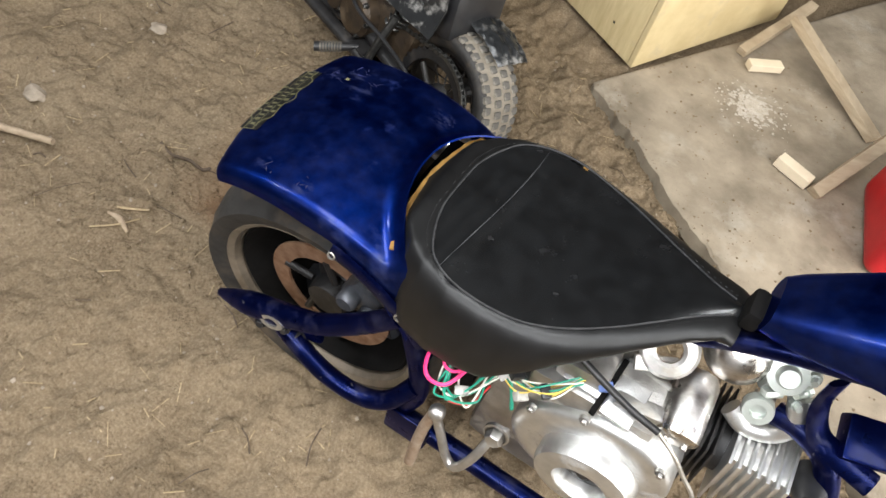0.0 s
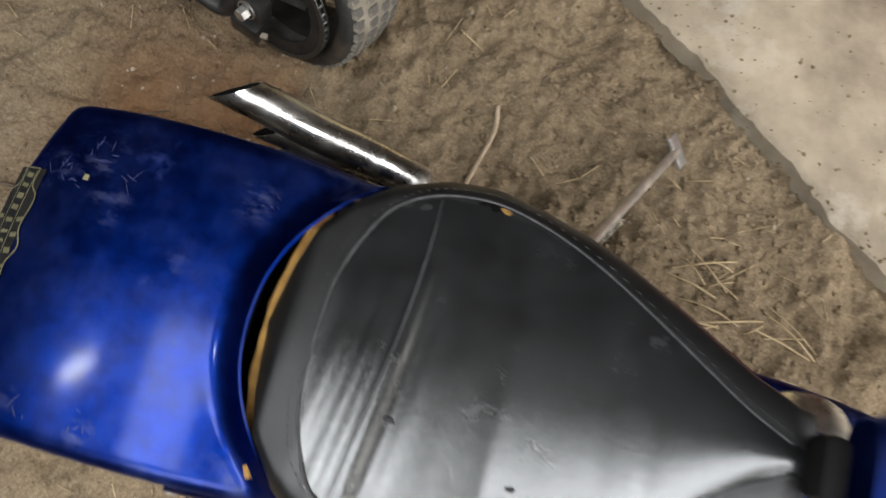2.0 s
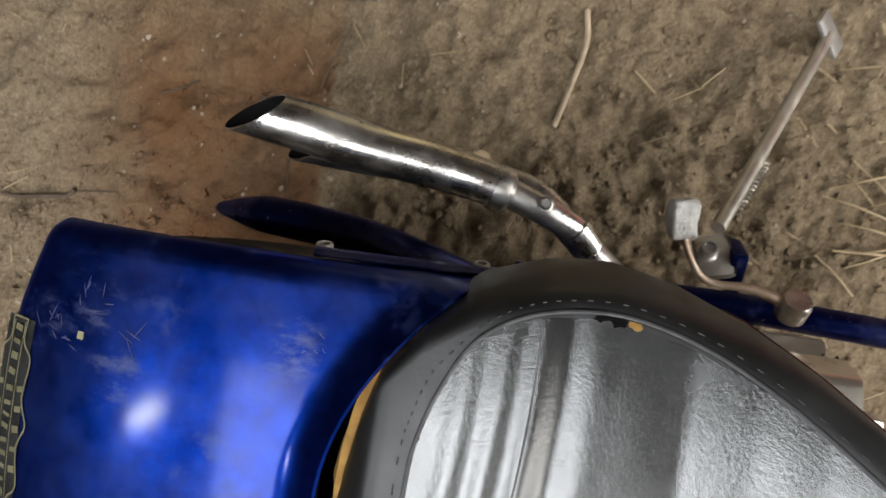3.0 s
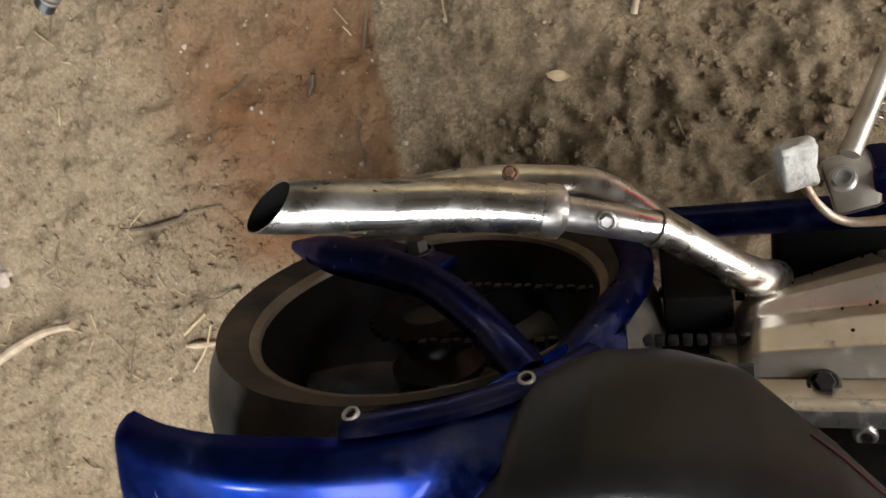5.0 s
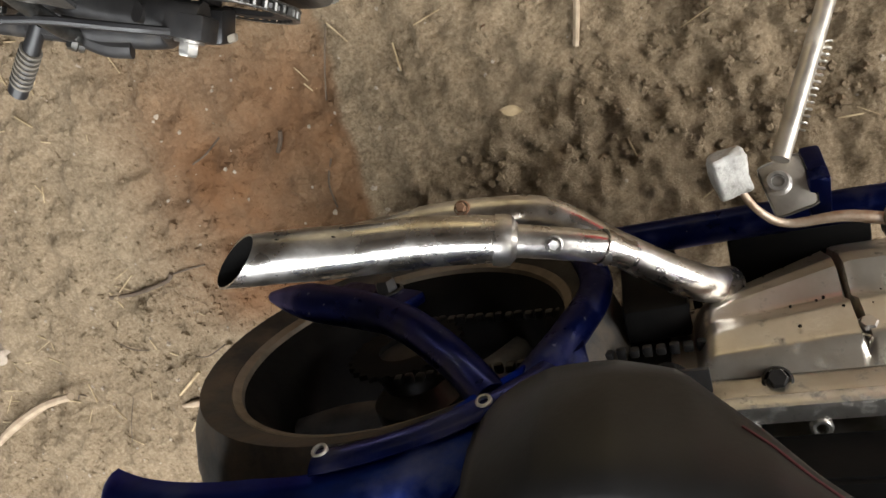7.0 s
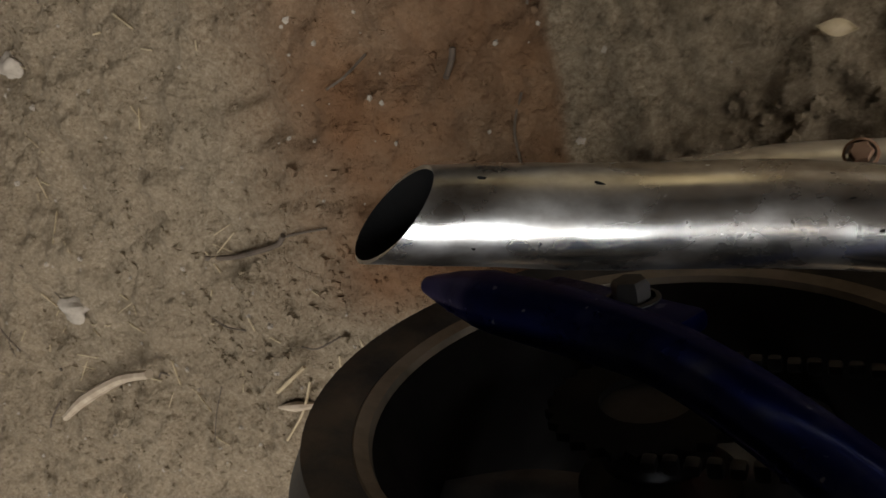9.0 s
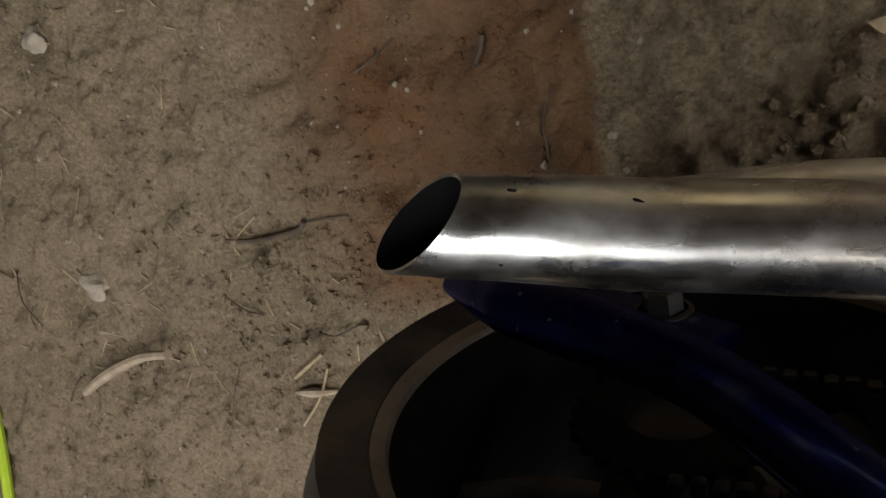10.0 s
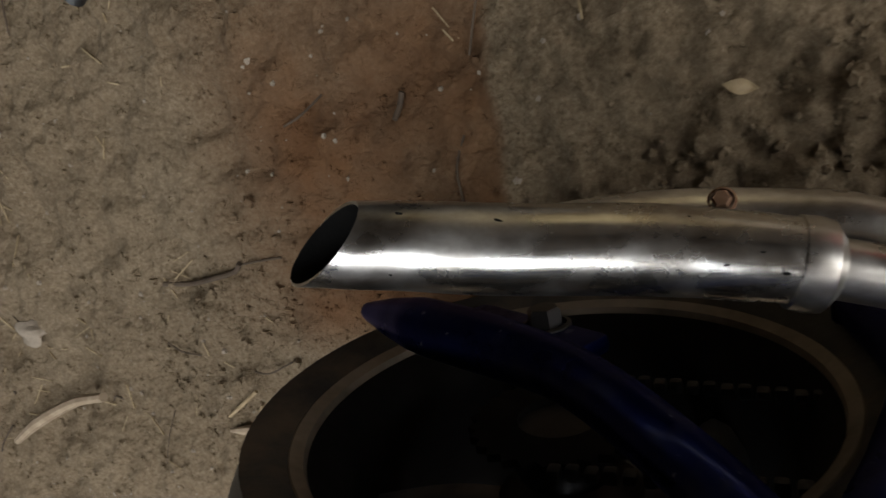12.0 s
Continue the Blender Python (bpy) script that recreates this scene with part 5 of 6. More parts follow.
M_CARB = material("greenish_zinc", (0.50, 0.54, 0.50), (0.66, 0.70, 0.66), 40, (0.3, 0.45), 0.6, 0.15, 200)
M_ORANGE = material("orange_plastic", (0.6, 0.22, 0.02), (0.7, 0.3, 0.03), 40, (0.35, 0.5))
M_BLUEPLUG = material("pale_blue_plastic", (0.12, 0.2, 0.55), (0.2, 0.3, 0.65), 40, (0.35, 0.5))
M_RUSTLEVER = material("rust_flecked_steel", (0.26, 0.17, 0.11), (0.48, 0.40, 0.32), 60, (0.4, 0.6), 0.6, 0.3, 160)
build_engine()
build_wires()
build_controls()
build_scratches(bpy.data.objects["rear_fender"])


# ---- the second motorcycle ----
def build_second_bike():
    """A small muddy dirt bike, facing the other way; local x runs backwards along it, y away from its chain side."""
    ob = empty("dirt_bike", pose(-0.120, 0.462, 0.0, -13, 0, -22) @ Matrix.Diagonal((0.85, 1.1, 0.85, 1)))
    tagged(ob, "muddy black dirt bike standing beside the blue one", "motorcycle")
    R = 0.16
    W = Matrix.Translation((0, 0.0, R)) @ pose(0, 0, 0, -90)
    prof = [(0.108, -0.028), (0.118, -0.040), (0.138, -0.047), (R - 0.012, -0.044), (R - 0.006, -0.036), (R - 0.006, 0), (R - 0.006, 0.036), (R - 0.012, 0.044), (0.138, 0.047), (0.118, 0.040), (0.108, 0.028)]
    wheel = part("rear_wheel", lathe(prof, W, 64, closed=True), M_TYRE, ob, "knobbly black tyre with mud packed between the knobs")
    crust = lathe([(R - 0.013, -0.0435), (R - 0.005, -0.036), (R - 0.0015, -0.022), (R - 0.001, 0), (R - 0.0015, 0.022), (R - 0.005, 0.036), (R - 0.013, 0.0435)], W, 160)
    for v in crust.verts:
        q = noise.noise((v.co.x * 60, v.co.y * 60, v.co.z * 60)) + 0.5 * noise.noise((v.co.x * 150, v.co.y * 150, v.co.z * 150))
        d = Vector((v.co.x, 0, v.co.z - R)).normalized()
        v.co += d * (0.0022 * q - 0.0008)
    part("mud_crust", crust, M_MUD, wheel, "pale dried mud on the tread")
    kb = box(0.018, 0.016, 0.013, Matrix(), 0.004)
    knob = None
    for k in range(40):
        for j, off in enumerate((-0.033, -0.011, 0.011, 0.033)):
            a = 2 * math.pi * (k + 0.5 * (j % 2)) / 40
            if knob is None:
                o = part("knob", kb, M_KNOB, wheel)
                knob = o.data
            else:
                o = new("knob", knob)
                o.parent = wheel
            rr = R - (0.005 if j in (1, 2) else 0.009)
            o.matrix_basis = Matrix.Translation((rr * math.cos(a), off, R + rr * math.sin(a))) @ pose(0, 0, 0, 0, 90 - math.degrees(a), 0)
    part("rim", lathe([(0.098, -0.026), (0.110, -0.030), (0.110, -0.022), (0.102, -0.015), (0.102, 0.015), (0.110, 0.022), (0.110, 0.030), (0.098, 0.026)], W, 64, closed=True), M_DARK, wheel)
    for k in range(18):
        a = 2 * math.pi * k / 18
        s = 1 if k % 2 else -1
        c = Vector((0, 0, R))
        part("spoke", tube([c + Vector((0.025 * math.cos(a + s * 0.5), s * 0.03, 0.025 * math.sin(a + s * 0.5))), c + Vector((0.10 * math.cos(a), 0, 0.10 * math.sin(a)))], 0.0018, 5, 0), M_DARK, wheel)
    part("hub", lathe([(0, -0.05), (0.02, -0.05), (0.03, -0.035), (0.022, -0.02), (0.022, 0.02), (0.03, 0.035), (0.02, 0.05), (0, 0.05)], W, 24), M_DARK, wheel)
    # sprocket and chain on the near side
    own = bmesh.new()
    n = 36
    lay = []
    for s in (-0.002, 0.002):
        lay.append([[own.verts.new((r * math.cos(math.pi * k / n), r * math.sin(math.pi * k / n), s)) for k in range(2 * n) for r in [(0.114 if k % 2 else 0.108)]], [own.verts.new((0.088 * math.cos(math.pi * k / n), 0.088 * math.sin(math.pi * k / n), s)) for k in range(2 * n)]])
    for k in range(2 * n):
        j = (k + 1) % (2 * n)
        own.faces.new((lay[0][0][k], lay[0][0][j], lay[1][0][j], lay[1][0][k]))
        own.faces.new((lay[0][1][k], lay[1][1][k], lay[1][1][j], lay[0][1][j]))
        for s in (0, 1):
            own.faces.new((lay[s][0][k], lay[s][1][k], lay[s][1][j], lay[s][0][j]))
    own.transform(Matrix.Translation((0, -0.06, R)) @ pose(0, 0, 0, -90))
    sp = part("sprocket", own, M_DARK, ob, "black rear sprocket")
    for k in range(3):
        a = 2 * math.pi * k / 3 + 0.3
        part("sprocket_arm", tube([(0.02 * math.cos(a), -0.055, R + 0.02 * math.sin(a)), (0.08 * math.cos(a), -0.055, R + 0.08 * math.sin(a))], 0.006, 8, 0), M_DARK, sp)
    chain = empty("chain")
    chain.parent = ob
    tagged(chain, "bright greasy drive chain")
    line = [Vector((0.113 * math.cos(a), -0.06, R + 0.113 * math.sin(a))) for a in np.linspace(-math.pi / 2, math.pi / 2, 26)]
    line = [Vector((-0.21 + 0.0165 * k, -0.06, R - 0.077 - 0.036 * k / 13)) for k in range(13)] + line + [Vector((-0.0165 * k, -0.06, R + 0.113 - 0.07 * k / 25)) for k in range(1, 25)]
    link = None
    for p, q in zip(line, line[1:]):
        if link is None:
            bm = box(0.0145, 0.0016, 0.0085, pose(0, -0.004, 0), 0.0006)
            box(0.0145, 0.0016, 0.0085, pose(0, 0.004, 0), 0.0006, bm)
            lathe([(0, -0.005), (0.0036, -0.005), (0.0036, 0.005), (0, 0.005)], pose(-0.004, 0, 0, 90), 8, bm)
            o = part("link", bm, M_CHAIN, chain)
            link = o.data
        else:
            o = new("link", link)
            o.parent = chain
        d = q - p
        o.matrix_basis = Matrix.Translation((p + q) / 2) @ pose(0, 0, 0, 0, -math.degrees(math.atan2(d.z, d.x)), 0)
    # swing arm, chain guide, foot peg, pedal, lower rails
    for sy in (-0.078, 0.075):
        part("swing_arm", tube([(0.015, sy, R), (-0.10, sy, R + 0.005), (-0.24, sy * 0.9, R + 0.02), (-0.34, sy * 0.7, R + 0.05)], 0.016, 12, 6), M_DARK, ob, "black tubular swing arm")
    part("axle_block", box(0.05, 0.022, 0.035, pose(0.0, -0.085, R), 0.004), M_DARK, ob)
    bolt("axle_nut", (0, -0.097, R), (0, -1, 0), 0.011, ob, M_ALLOY)
    part("chain_guide", box(0.052, 0.032, 0.040, pose(-0.016, -0.078, 0.098, 8, 6, 4), 0.006), M_BLACK, ob, "black plastic chain guide")
    part("guide_arm", tube([(-0.03, -0.080, 0.10), (-0.045, -0.082, 0.14), (-0.055, -0.08, 0.18)], 0.009, 10, 4), M_DARK, ob)
    part("chain_tab", box(0.011, 0.008, 0.009, pose(0.020, -0.086, 0.104, 10, 0, 20), 0.003), M_MUD, ob, "dull plastic tab")
    peg_a, peg_b = Vector((-0.206, -0.100, 0.150)), Vector((-0.252, -0.168, 0.128))
    peg = part("foot_peg", tube([peg_a, peg_b], 0.012, 20, 0, radii=[0.009, 0.0118, 0.0118]), M_BLACK, ob, "ribbed black rubber foot peg")
    for k in range(8):
        p = peg_a.lerp(peg_b, 0.40 + 0.065 * k)
        part("rib", lathe([(0.0105, -0.0012), (0.0132, -0.0012), (0.0132, 0.0012), (0.0105, 0.0012)], along(p, p + peg_b - peg_a), 18, closed=True), M_MUDRUB, peg)
    part("peg_bracket", box(0.055, 0.045, 0.014, pose(-0.200, -0.088, 0.150, 12, 0, 0), 0.004), M_DARK, ob)
    part("brake_pedal", tube([(-0.19, -0.098, 0.145), (-0.16, -0.108, 0.140), (-0.125, -0.114, 0.134), (-0.094, -0.112, 0.129)], 0.0085, 10, 6, flat=0.7), M_DARK, ob, "black pedal arm")
    part("lower_rail", tube([(-0.45, -0.105, 0.14), (-0.30, -0.104, 0.142), (-0.16, -0.100, 0.136), (-0.09, -0.096, 0.122), (-0.050, -0.090, 0.120), (-0.03, -0.084, 0.16)], 0.014, 12, 6), M_DARK, ob, "scuffed black lower frame rail")
    part("lower_rail", tube([(-0.42, 0.09, 0.11), (-0.30, 0.088, 0.115), (-0.16, 0.084, 0.118), (-0.05, 0.08, 0.13)], 0.014, 12, 6), M_DARK, ob)
    part("stand_tube", tube([(-0.150, -0.080, 0.27), (-0.155, -0.100, 0.19), (-0.158, -0.108, 0.136)], 0.0085, 10, 4), M_CHAIN, ob, "worn steel stand tube")
    for z in (0.112, 0.124):
        bolt("clamp_bolt", (-0.158, -0.112, z + 0.026), (0, -1, 0.3), 0.007, ob, M_CHAIN)
    for sy in (-0.07, 0.07):
        part("frame_tube", tube([(-0.30, sy, 0.15), (-0.24, sy, 0.30), (-0.10, sy, 0.44), (0.10, sy * 0.8, 0.50)], 0.013, 10, 6), M_DARK, ob)
        part("frame_tube", tube([(-0.30, sy, 0.15), (-0.45, sy, 0.13), (-0.60, sy * 0.8, 0.18), (-0.72, sy * 0.4, 0.45)], 0.013, 10, 6), M_DARK, ob)
    # engine, exhaust box and shock fill the middle of the bike
    bm = box(0.24, 0.15, 0.15, pose(-0.29, 0, 0.205), 0.02)
    lathe([(0, 0.030), (0.046, 0.030), (0.056, 0.022), (0.060, 0), (0, 0)], along((-0.26, -0.072, 0.205), (-0.26, -1, 0.205)), 32, bm)
    lathe([(0, 0.022), (0.03, 0.022), (0.036, 0.014), (0.036, 0), (0, 0)], along((-0.35, -0.072, 0.19), (-0.35, -1, 0.19)), 24, bm)
    engine = part("engine", bm, M_GREASE, ob, "brown-black oily engine caked with dirt")
    for k in range(9):
        part("fin", box(0.12, 0.13, 0.005, pose(-0.42, 0, 0.27 + k * 0.012), 0.001), M_GREASE, engine)
    for k in range(7):
        a = 2 * math.pi * k / 7
        bolt("cover_bolt", (-0.26 + 0.051 * math.cos(a), -0.098, 0.205 + 0.051 * math.sin(a)), (0, -1, 0), 0.0045, engine, M_CHAIN)
    part("skid_plate", box(0.34, 0.13, 0.006, pose(-0.30, 0, 0.105, 0, 2, 0), 0.002), M_GREASE, ob, "dirty steel skid plate")
    part("air_box", box(0.16, 0.12, 0.14, pose(-0.10, 0.0, 0.355, 0, -8, 0), 0.02), M_BLACK, ob, "black plastic air box")
    part("rear_cradle", box(0.13, 0.14, 0.17, pose(-0.17, 0.01, 0.215, 0, 10, 0), 0.015), M_GREASE, ob)
    a, b = Vector((-0.20, -0.055, 0.20)), Vector((-0.06, -0.060, 0.40))
    shock = part("shock", tube([a, b], 0.011, 14, 0), M_DARK, ob, "dark damper rod")
    ax = (b - a).normalized()
    e1 = ax.orthogonal().normalized()
    e2 = ax.cross(e1)
    coil = [a + (b - a) * (0.12 + 0.72 * i / 108) + (e1 * math.cos(2 * math.pi * i / 12) + e2 * math.sin(2 * math.pi * i / 12)) * 0.021 for i in range(109)]
    part("spring", tube(coil, 0.0036, 6, 0), M_CHAIN, shock, "worn steel coil spring")
    part("brake_cable", tube([(-0.36, -0.09, 0.30), (-0.25, -0.11, 0.24), (-0.14, -0.10, 0.22), (-0.05, -0.095, 0.20), (0.0, -0.09, R)], 0.004, 8, 6), M_BLACK, ob, "black control cable")
    # rear mudguard, side panel: black plastic with mud flecks
    def guard(u, v):
        th = radians(58 + 62 * u)
        r = R + 0.030 + 0.006 * noise.noise((u * 9, v * 7, 3.0)) + 0.003 * noise.noise((u * 26, v * 20, 6.0)) - 0.012 * (2 * v - 1) ** 4
        return Vector((r * math.cos(th), -0.016 + 0.074 * v, R + r * math.sin(th)))
    part("mudguard", sheet(guard, 40, 30, 0.003), M_SPECK, ob, "cracked glossy black mudguard flecked with mud")

    def side(u, v):
        return Vector((-0.03 - 0.30 * u, -0.088 + 0.012 * math.sin(v * 3) + 0.004 * noise.noise((u * 8, v * 5, 1)), 0.30 + 0.13 * v - 0.02 * u))
    part("side_panel", sheet(side, 24, 12, 0.003), M_SPECK, ob, "black plastic side panel speckled with mud")
    part("seat", box(0.42, 0.14, 0.06, pose(-0.20, 0, 0.53, 0, 4, 0), 0.02), M_BLACK, ob)
    part("fuel_tank", box(0.24, 0.17, 0.14, pose(-0.52, 0, 0.52, 0, -8, 0), 0.04), M_SPECK, ob)
    part("fork", tube([(-0.76, 0.06, 0.60), (-0.90, 0.06, 0.2)], 0.02, 12, 0), M_DARK, ob)
    part("fork", tube([(-0.76, -0.06, 0.60), (-0.90, -0.06, 0.2)], 0.02, 12, 0), M_DARK, ob)
    part("handlebar", tube([(-0.70, -0.32, 0.72), (-0.74, -0.1, 0.66), (-0.74, 0.1, 0.66), (-0.70, 0.32, 0.72)], 0.011, 10, 6), M_DARK, ob)
    FW = Matrix.Translation((-0.90, 0, 0.2)) @ pose(0, 0, 0, -90)
    part("front_wheel", lathe([(0.15, -0.03), (0.175, -0.036), (0.198, -0.02), (0.2, 0), (0.198, 0.02), (0.175, 0.036), (0.15, 0.03)], FW, 48, closed=True), M_MUD, ob, "muddy front tyre")
    part("front_hub", lathe([(0, -0.06), (0.03, -0.06), (0.03, 0.06), (0, 0.06)], FW, 20), M_DARK, ob)


M_KNOB = material("dusty_tread_rubber", (0.05, 0.047, 0.042), (0.13, 0.12, 0.105), 60, (0.7, 0.9), 0, 0.4, 160, dust=(0.30, 0.27, 0.22), dust_amount=0.45, dust_scale=40)
M_GREASE = material("caked_engine_grease", (0.018, 0.013, 0.009), (0.055, 0.036, 0.02), 35, (0.35, 0.7), 0.2, 0.5, 110, dust=(0.12, 0.085, 0.05), dust_amount=0.25, dust_scale=16)


# ---- things on the slab ----
def plank(name, a, b, w, h, mat, label, category="", spin=0.0, group=""):
    a, b = Vector(a), Vector(b)
    L = (b - a).length
    own = bmesh.new()
    bmesh.ops.create_cube(own, size=1.0, matrix=Matrix.Translation((0, 0, 0.5)))
    bmesh.ops.scale(own, vec=(w, h, L), verts=own.verts)
    bmesh.ops.bevel(own, geom=own.edges[:], offset=min(w, h) * 0.08, segments=2, profile=0.6, affect="EDGES")
    own.transform(ON_SLAB @ along(a, b) @ pose(0, 0, 0, 0, 0, spin))
    return own


def build_crate():
    crate = empty("wooden_crate", ON_SLAB @ pose(0.178, 0.985, 0.011, 0, 0, 66.5))
    tagged(crate, "pale yellow plywood crate standing on the slab", "crate")
    L, D, H, T = 0.55, 0.42, 0.36, 0.015
    for nm, m, s in (("front_panel", pose(L / 2, T / 2, H / 2), (L, T, H)), ("back_panel", pose(L / 2, D - T / 2, H / 2), (L, T, H)),
                     ("end_panel", pose(T / 2, D / 2, H / 2), (T - 0.001, D - 2 * T - 0.002, H)), ("end_panel", pose(L - T / 2, D / 2, H / 2), (T - 0.001, D - 2 * T - 0.002, H)),
                     ("bottom_panel", pose(L / 2, D / 2, 0.01), (L - 2 * T - 0.002, D - 2 * T - 0.002, T))):
        o = part(nm, box(*s, Matrix(), 0.0015), M_PLY, crate)
        o.matrix_basis = m
    for p in ((0.10, 0.06), (0.26, 0.16), (0.33, 0.05)):
        o = part("nail", lathe([(0, 0.0015), (0.003, 0.001), (0.0035, 0), (0, 0)], pose(0, 0, 0, 0, -90, 0), 10), M_DARK, crate)
        o.matrix_basis = Matrix.Translation((-0.0005, p[0], p[1]))


def build_trestle():
    t = empty("trestle")
    tagged(t, "rough pale timber trestle standing on the slab", "trestle")
    part("leg", plank("leg", (0.680, 0.918, 0.02), (0.80, 1.235, 0.10), 0.030, 0.022, M_WOOD, "", spin=20), M_WOOD, t, smooth=False)
    part("leg", plank("leg", (0.752, 1.205, 0.022), (0.44, 1.39, 0.095), 0.038, 0.022, M_WOOD, "", spin=10), M_WOOD, t, smooth=False)
    part("brace", plank("brace", (0.372, 1.255, 0.022), (0.46, 1.55, 0.06), 0.026, 0.020, M_WOOD, ""), M_WOOD, t, smooth=False)
    part("brace", plank("brace", (0.80, 1.235, 0.10), (0.95, 1.62, 0.20), 0.030, 0.022, M_WOOD, "", spin=20), M_WOOD, t, smooth=False)
    b = plank("block", (0.578, 0.952, 0.028), (0.662, 0.930, 0.028), 0.030, 0.026, M_WOOD, "")
    tagged(part("wood_block", b, M_WOOD2, smooth=False), "short pale offcut of sawn timber on the slab", "offcut")
    b = plank("scrap", (0.405, 1.215, 0.026), (0.475, 1.275, 0.026), 0.028, 0.020, M_WOOD, "")
    tagged(part("wood_scrap", b, M_WOOD2, smooth=False), "pale chip of sawn timber on the slab", "offcut")


def build_red_can():
    can = empty("red_canister", ON_SLAB @ pose(0.905, 0.935, 0.011, 0, 0, 14))
    tagged(can, "red plastic fuel canister standing on the slab", "canister")
    own = bmesh.new()
    bmesh.ops.create_cube(own, size=1.0, matrix=Matrix.Translation((0, 0, 0.5)))
    bmesh.ops.scale(own, vec=(0.22, 0.27, 0.20), verts=own.verts)
    bmesh.ops.bevel(own, geom=own.edges[:], offset=0.035, segments=5, profile=0.6, affect="EDGES")
    part("body", own, M_RED, can)
    part("cap", lathe([(0, 0.03), (0.022, 0.03), (0.025, 0.02), (0.025, -0.01), (0, -0.01)], pose(0.06, 0.08, 0.20), 28), M_RED, can)
    part("handle", tube([(-0.07, 0, 0.195), (-0.05, 0, 0.232), (0.0, 0, 0.235), (0.03, 0, 0.195)], 0.012, 12, 6), M_RED, can)


# ---- litter on the earth ----
def stick(name, pts, r, mat, label, category, radii=None):
    line = [Vector((x, y, ground_height(x, y) + z)) for x, y, z in pts]
    tagged(part(name, tube(line, r, 8, 6, radii=radii), mat), label, category)


def build_litter():
    stick("peeled_stick", [(-0.864, -0.104, 0.016), (-0.80, -0.070, 0.026), (-0.72, -0.039, 0.032), (-0.643, -0.022, 0.034)], 0.007, M_STICK, "curved pale stick lying on the earth", "stick", [0.005, 0.008, 0.007, 0.006])
    stick("dark_twig", [(-0.519, 0.112, 0.004), (-0.49, 0.108, 0.006), (-0.45, 0.114, 0.006), (-0.425, 0.118, 0.005), (-0.412, 0.128, 0.004)], 0.003, M_TWIG, "thin dark twig lying on the earth", "twig")
    stick("dark_twig", [(-0.177, 0.279, 0.004), (-0.181, 0.268, 0.005), (-0.184, 0.256, 0.004)], 0.0028, M_TWIG, "short dark twig lying on the earth", "twig")
    stick("straw_stalk", [(-0.422, -0.019, 0.010), (-0.445, -0.035, 0.008), (-0.467, -0.050, 0.006)], 0.0022, M_STRAW, "short yellow straw stalk on the earth", "straw")
    stick("straw_stalk", [(-0.425, -0.04, 0.006), (-0.44, -0.075, 0.006), (-0.47, -0.11, 0.004)], 0.0016, M_STRAW, "thin straw stalk beside the tyre", "straw")
    stick("pale_chip", [(-0.47, -0.068, 0.004), (-0.445, -0.066, 0.006), (-0.425, -0.072, 0.004)], 0.005, M_STICK, "pale wood chip on the earth", "chip", [0.002, 0.006, 0.003])
    stick("dry_root", [(0.201, 0.43, 0.006), (0.206, 0.39, 0.009), (0.194, 0.334, 0.008), (0.183, 0.29, 0.004)], 0.0035, M_STICK, "thin dry root on the earth", "root")
    stick("lime_strap", [(-1.16, -0.17, 0.010), (-1.19, -0.26, 0.010), (-1.225, -0.36, 0.010)], 0.009, M_LIME, "lime green plastic strap on the earth", "strap")
    for x, y, r, s in ((-0.781, 0.054, 0.020, 1), (-0.763, 0.361, 0.017, 2)):
        m = Matrix.Translation((x, y, ground_height(x, y) + r * 0.35)) @ Matrix.Diagonal((1.2, 0.85, 0.55, 1))
        tagged(part("pebble", blob(r, m, 0.5, 3, s), M_CLOD), "small pale stone half sunk in the earth", "stone", group="pebbles on the earth")
    # dry leaf
    own = sheet(lambda u, v: Vector(((u - 0.5) * 0.026, (v - 0.5) * 0.012 * math.sin(math.pi * min(0.97, max(0.03, u))), 0.004 + 0.003 * math.sin(u * 5) + 0.002 * (2 * v - 1) ** 2)), 12, 6, 0.0006)
    own.transform(Matrix.Translation((0.104, 0.242, ground_height(0.104, 0.242) + 0.004)) @ pose(0, 0, 0, 0, 0, -15))
    tagged(part("dry_leaf", own, M_STRAW), "pale dry leaf on the earth", "leaf")
    # tangle of straw by the front of the stand
    random.seed(8)
    own = bmesh.new()
    for k in range(20):
        x, y = random.uniform(0.49, 0.66), random.uniform(0.17, 0.30)
        a, L = random.uniform(-0.9, 0.9), random.uniform(0.03, 0.10)
        z = ground_height(x, y)
        tube([(x, y, z + 0.004), (x + L * 0.5 * math.cos(a), y + L * 0.5 * math.sin(a), z + random.uniform(0.008, 0.02)), (x + L * math.cos(a), y + L * math.sin(a), z + 0.004)], random.uniform(0.0008, 0.0018), 5, 3, own)
    tagged(part("straw_tangle", own, M_STRAW), "loose tangle of dry straw", "straw", kind="stuff")
    # crumbs of soil, small stones, chopped straw over the earth
    random.seed(3)
    verts, faces = [], []

    def crumb(x, y, r, z=None):
        z = ground_height(x, y) if z is None else z
        n0 = len(verts)
        a0 = random.uniform(0, 6.28)
        for k in range(5):
            a = a0 + k * 1.2566
            rr = r * random.uniform(0.7, 1.2)
            verts.append((x + rr * math.cos(a), y + rr * math.sin(a), z - r * 0.2))
        for k in range(5):
            a = a0 + 0.25 + k * 1.2566
            rr = r * random.uniform(0.4, 0.75)
            verts.append((x + rr * math.cos(a), y + rr * math.sin(a), z + r * random.uniform(0.35, 0.6)))
        for k in range(5):
            j = (k + 1) % 5
            faces.append((n0 + k, n0 + j, n0 + 5 + j, n0 + 5 + k))
        faces.append(tuple(range(n0 + 5, n0 + 10)))
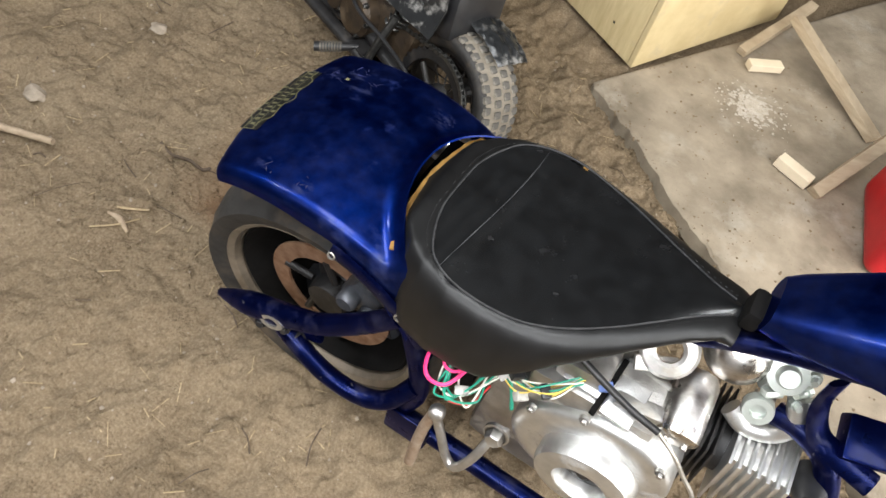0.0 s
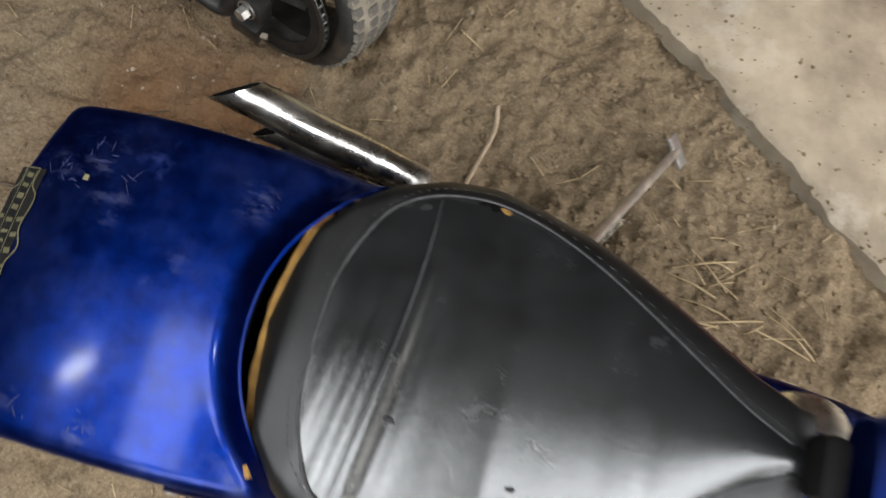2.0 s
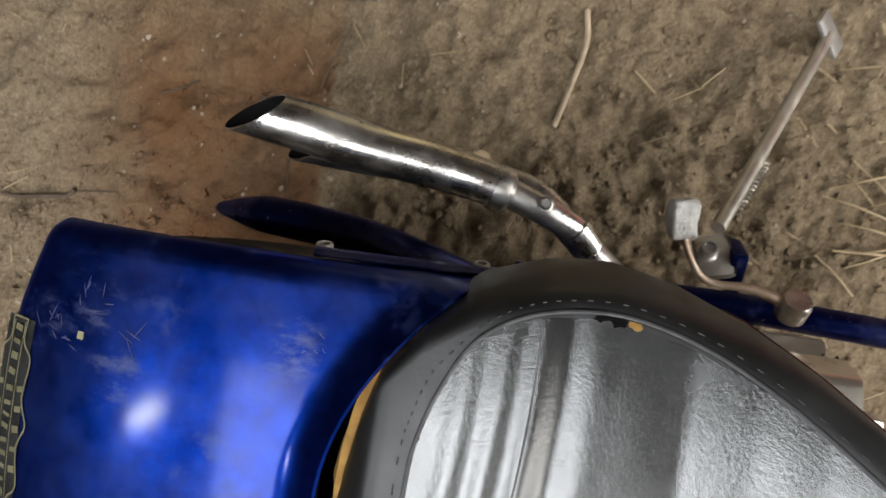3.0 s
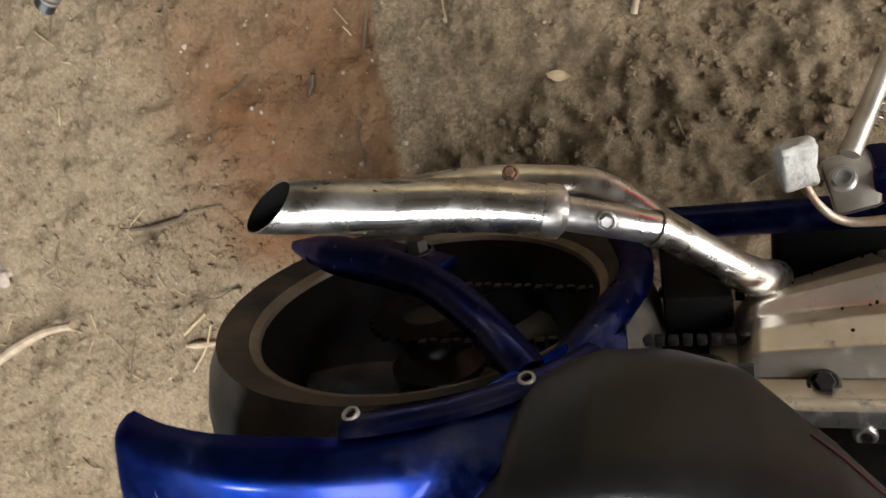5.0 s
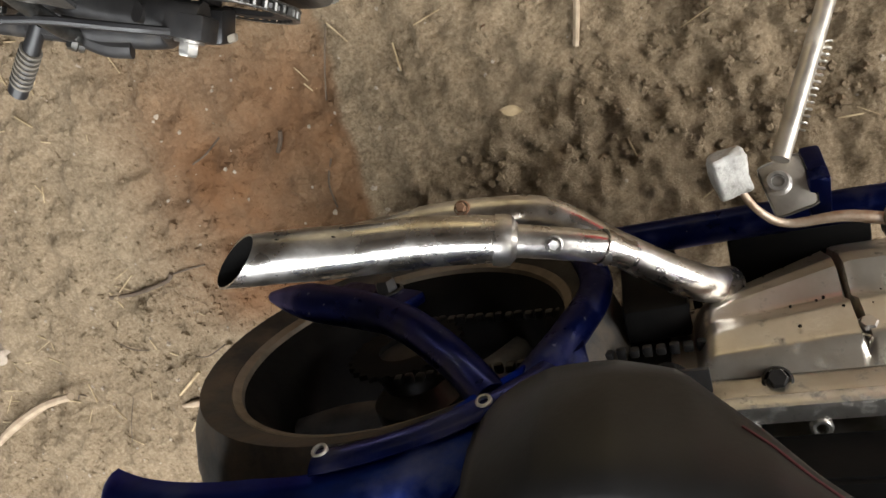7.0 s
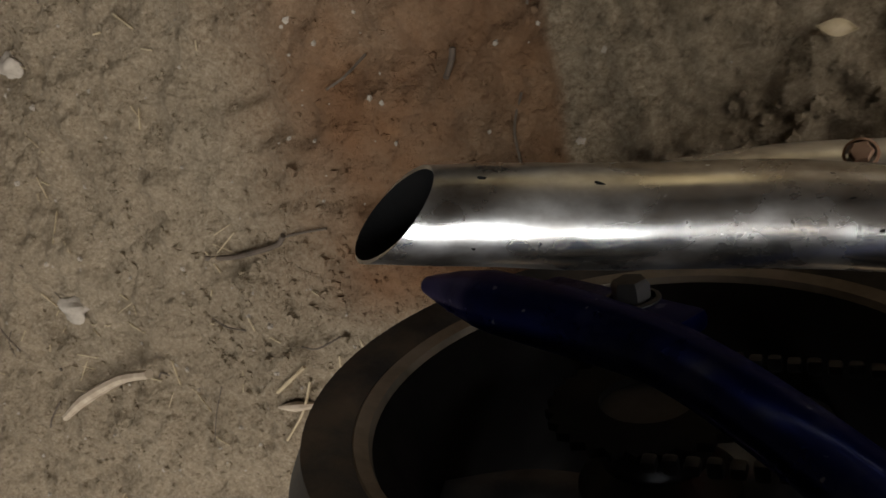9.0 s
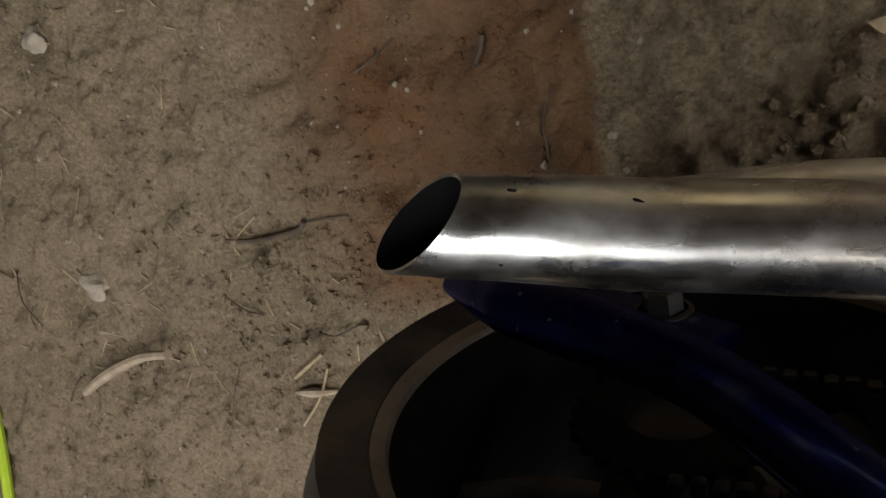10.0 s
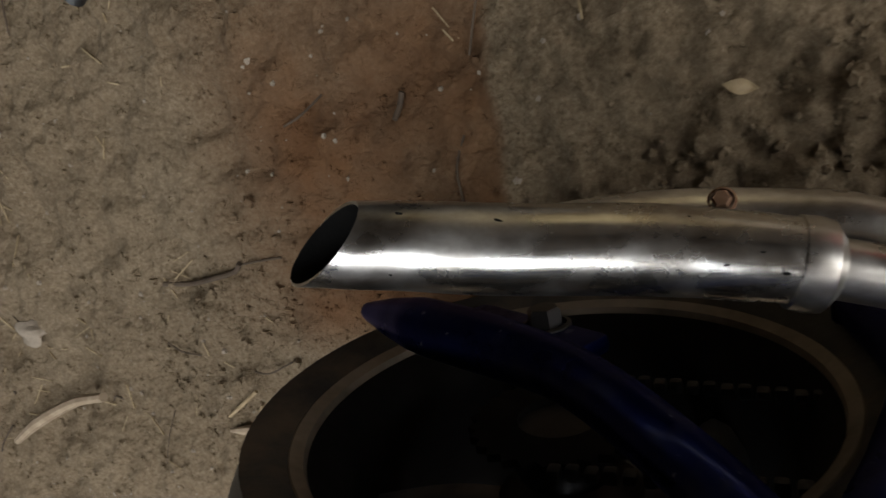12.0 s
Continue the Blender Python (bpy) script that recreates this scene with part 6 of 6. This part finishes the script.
    for _ in range(52000):
        x, y = random.uniform(-1.15, 0.95), random.uniform(-0.5, 0.95)
        dens = 0.35 + 0.6 * noise.noise((x * 4, y * 4, 8)) + (0.45 if (0.0 < x < 0.7 and 0.15 < y < 0.6) else 0)
        if random.random() < dens:
            crumb(x, y, 0.0010 + (0.0065 if x > 0.05 and y > 0.15 else 0.0042) * random.random() ** 4)
    for _ in range(900):
        x, y = random.gauss(-0.36, 0.13), random.gauss(0.03, 0.10)
        crumb(x, y, 0.0012 + 0.008 * random.random() ** 5)
    for _ in range(2600):
        u, v = random.uniform(0, 0.75), random.gauss(0, 0.016)
        crumb(SLAB_CORNER[0] + 0.801 * u + 0.599 * v, SLAB_CORNER[1] - 0.599 * u + 0.801 * v, 0.001 + 0.006 * random.random() ** 4)
    for _ in range(2400):
        u, v = random.uniform(0, 1.0), random.uniform(0.01, 0.9) ** 1.6
        x, y = SLAB_CORNER[0] + 0.801 * u + 0.45 * v, SLAB_CORNER[1] - 0.599 * u + 0.80 * v
        if random.random() < 0.5 + 0.7 * noise.noise((x * 7, y * 7, 31)):
            crumb(x, y, 0.0008 + 0.0035 * random.random() ** 4, 0.018 + 0.004 * noise.fractal((x * 6, y * 6, 7), 0.8, 2, 4))
    me = bpy.data.meshes.new("soil_crumbs")
    me.from_pydata(verts, [], faces)
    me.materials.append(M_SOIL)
    tagged(new("soil_crumbs", me), "crumbs of dry soil and grit strewn over the earth", "soil", kind="stuff")
    verts, faces = [], []
    for _ in range(2600):
        x, y = random.uniform(-1.1, 0.9), random.uniform(-0.5, 0.9)
        if random.random() < 0.45 + 0.6 * noise.noise((x * 5, y * 5, 18)):
            crumb(x, y, 0.0012 + 0.0036 * random.random() ** 3)
    me = bpy.data.meshes.new("pale_grit")
    me.from_pydata(verts, [], faces)
    me.materials.append(M_CLOD)
    tagged(new("pale_grit", me), "pale chips of stone and dry clay on the earth", "grit", kind="stuff")
    own = bmesh.new()
    for _ in range(620):
        x, y = random.uniform(-1.1, 0.9), random.uniform(-0.45, 0.9)
        if noise.noise((x * 3, y * 3, 2)) < -0.1:
            continue
        a, L = random.uniform(0, 3.14), random.uniform(0.006, 0.038) * (1.25 if x > 0 and y > 0.2 else 1.0)
        z = ground_height(x, y) + 0.002
        tube([(x, y, z), (x + L * math.cos(a), y + L * math.sin(a), ground_height(x + L * math.cos(a), y + L * math.sin(a)) + 0.003)], random.uniform(0.0005, 0.0012), 4, 0, own)
    tagged(part("chopped_straw", own, M_STRAW), "short bits of straw trodden into the earth", "straw", kind="stuff")
    own = bmesh.new()
    for _ in range(34):
        x, y = random.uniform(-1.1, 0.3), random.uniform(-0.5, 0.7)
        a, L = random.uniform(0, 3.14), random.uniform(0.02, 0.09)
        z = ground_height(x, y) + 0.002
        x2, y2 = x + L * math.cos(a), y + L * math.sin(a)
        tube([(x, y, z), ((x + x2) / 2 + random.uniform(-.006, .006), (y + y2) / 2 + random.uniform(-.006, .006), z + 0.004), (x2, y2, ground_height(x2, y2) + 0.002)], random.uniform(0.0006, 0.0016), 5, 4, own)
    tagged(part("small_twigs", own, M_TWIG), "thin dark twigs scattered over the earth", "twig", kind="stuff")


M_CHAIN = material("greasy_steel_chain", (0.05, 0.05, 0.048), (0.13, 0.13, 0.125), 80, (0.25, 0.4), 0.85, 0.1, 200)
M_MUDRUB = material("dusty_rubber", (0.06, 0.055, 0.05), (0.16, 0.14, 0.11), 60, (0.7, 0.9))
M_SPECK = material("mud_speckled_plastic", (0.012, 0.013, 0.014), (0.02, 0.021, 0.022), 40, (0.25, 0.4), 0, 0.2, 120, dust=(0.32, 0.31, 0.29), dust_amount=0.35, dust_scale=28)
M_WOOD2 = material("fresh_sawn_wood", (0.62, 0.52, 0.38), (0.74, 0.64, 0.48), 14, (0.6, 0.8), 0, 0.2, 90)
M_CLOD = material("pale_clod", (0.20, 0.16, 0.115), (0.36, 0.30, 0.235), 50, (0.8, 0.95), 0, 0.5, 120)


def build_plaster():
    """A spill of dried plaster on the slab: a patch of flat flecks."""
    random.seed(31)
    verts, faces = [], []
    for k in range(420):
        r, a = abs(random.gauss(0, 0.045)), random.uniform(0, 6.283)
        x, y, _ = ON_SLAB @ Vector((0.47 + 1.2 * r * math.cos(a), 1.09 + r * math.sin(a), 0))
        s = random.uniform(0.002, 0.009) * (1.2 - min(1, r / 0.1))
        n0, m = len(verts), 7
        z = 0.018 + 0.004 * noise.fractal((x * 6, y * 6, 7), 0.8, 2, 4) + random.uniform(0.001, 0.002)
        for j in range(m):
            b = 6.283 * j / m
            q = s * random.uniform(0.5, 1.3)
            verts.append((x + q * math.cos(b), y + q * math.sin(b), z))
        verts.append((x, y, z + 0.0012))
        faces += [(n0 + j, n0 + (j + 1) % m, n0 + m) for j in range(m)]
    me = bpy.data.meshes.new("plaster_spill")
    me.from_pydata(verts, [], faces)
    me.materials.append(M_PLASTER)
    tagged(new("plaster_spill", me), "dried whitish plaster flecks spilled on the slab", "plaster", kind="stuff")


M_PLASTER = material("dried_plaster", (0.38, 0.33, 0.26), (0.52, 0.47, 0.40), 60, (0.8, 0.95), 0, 0.4, 120)
build_plaster()
build_second_bike()
build_crate()
build_trestle()
build_red_can()
build_litter()
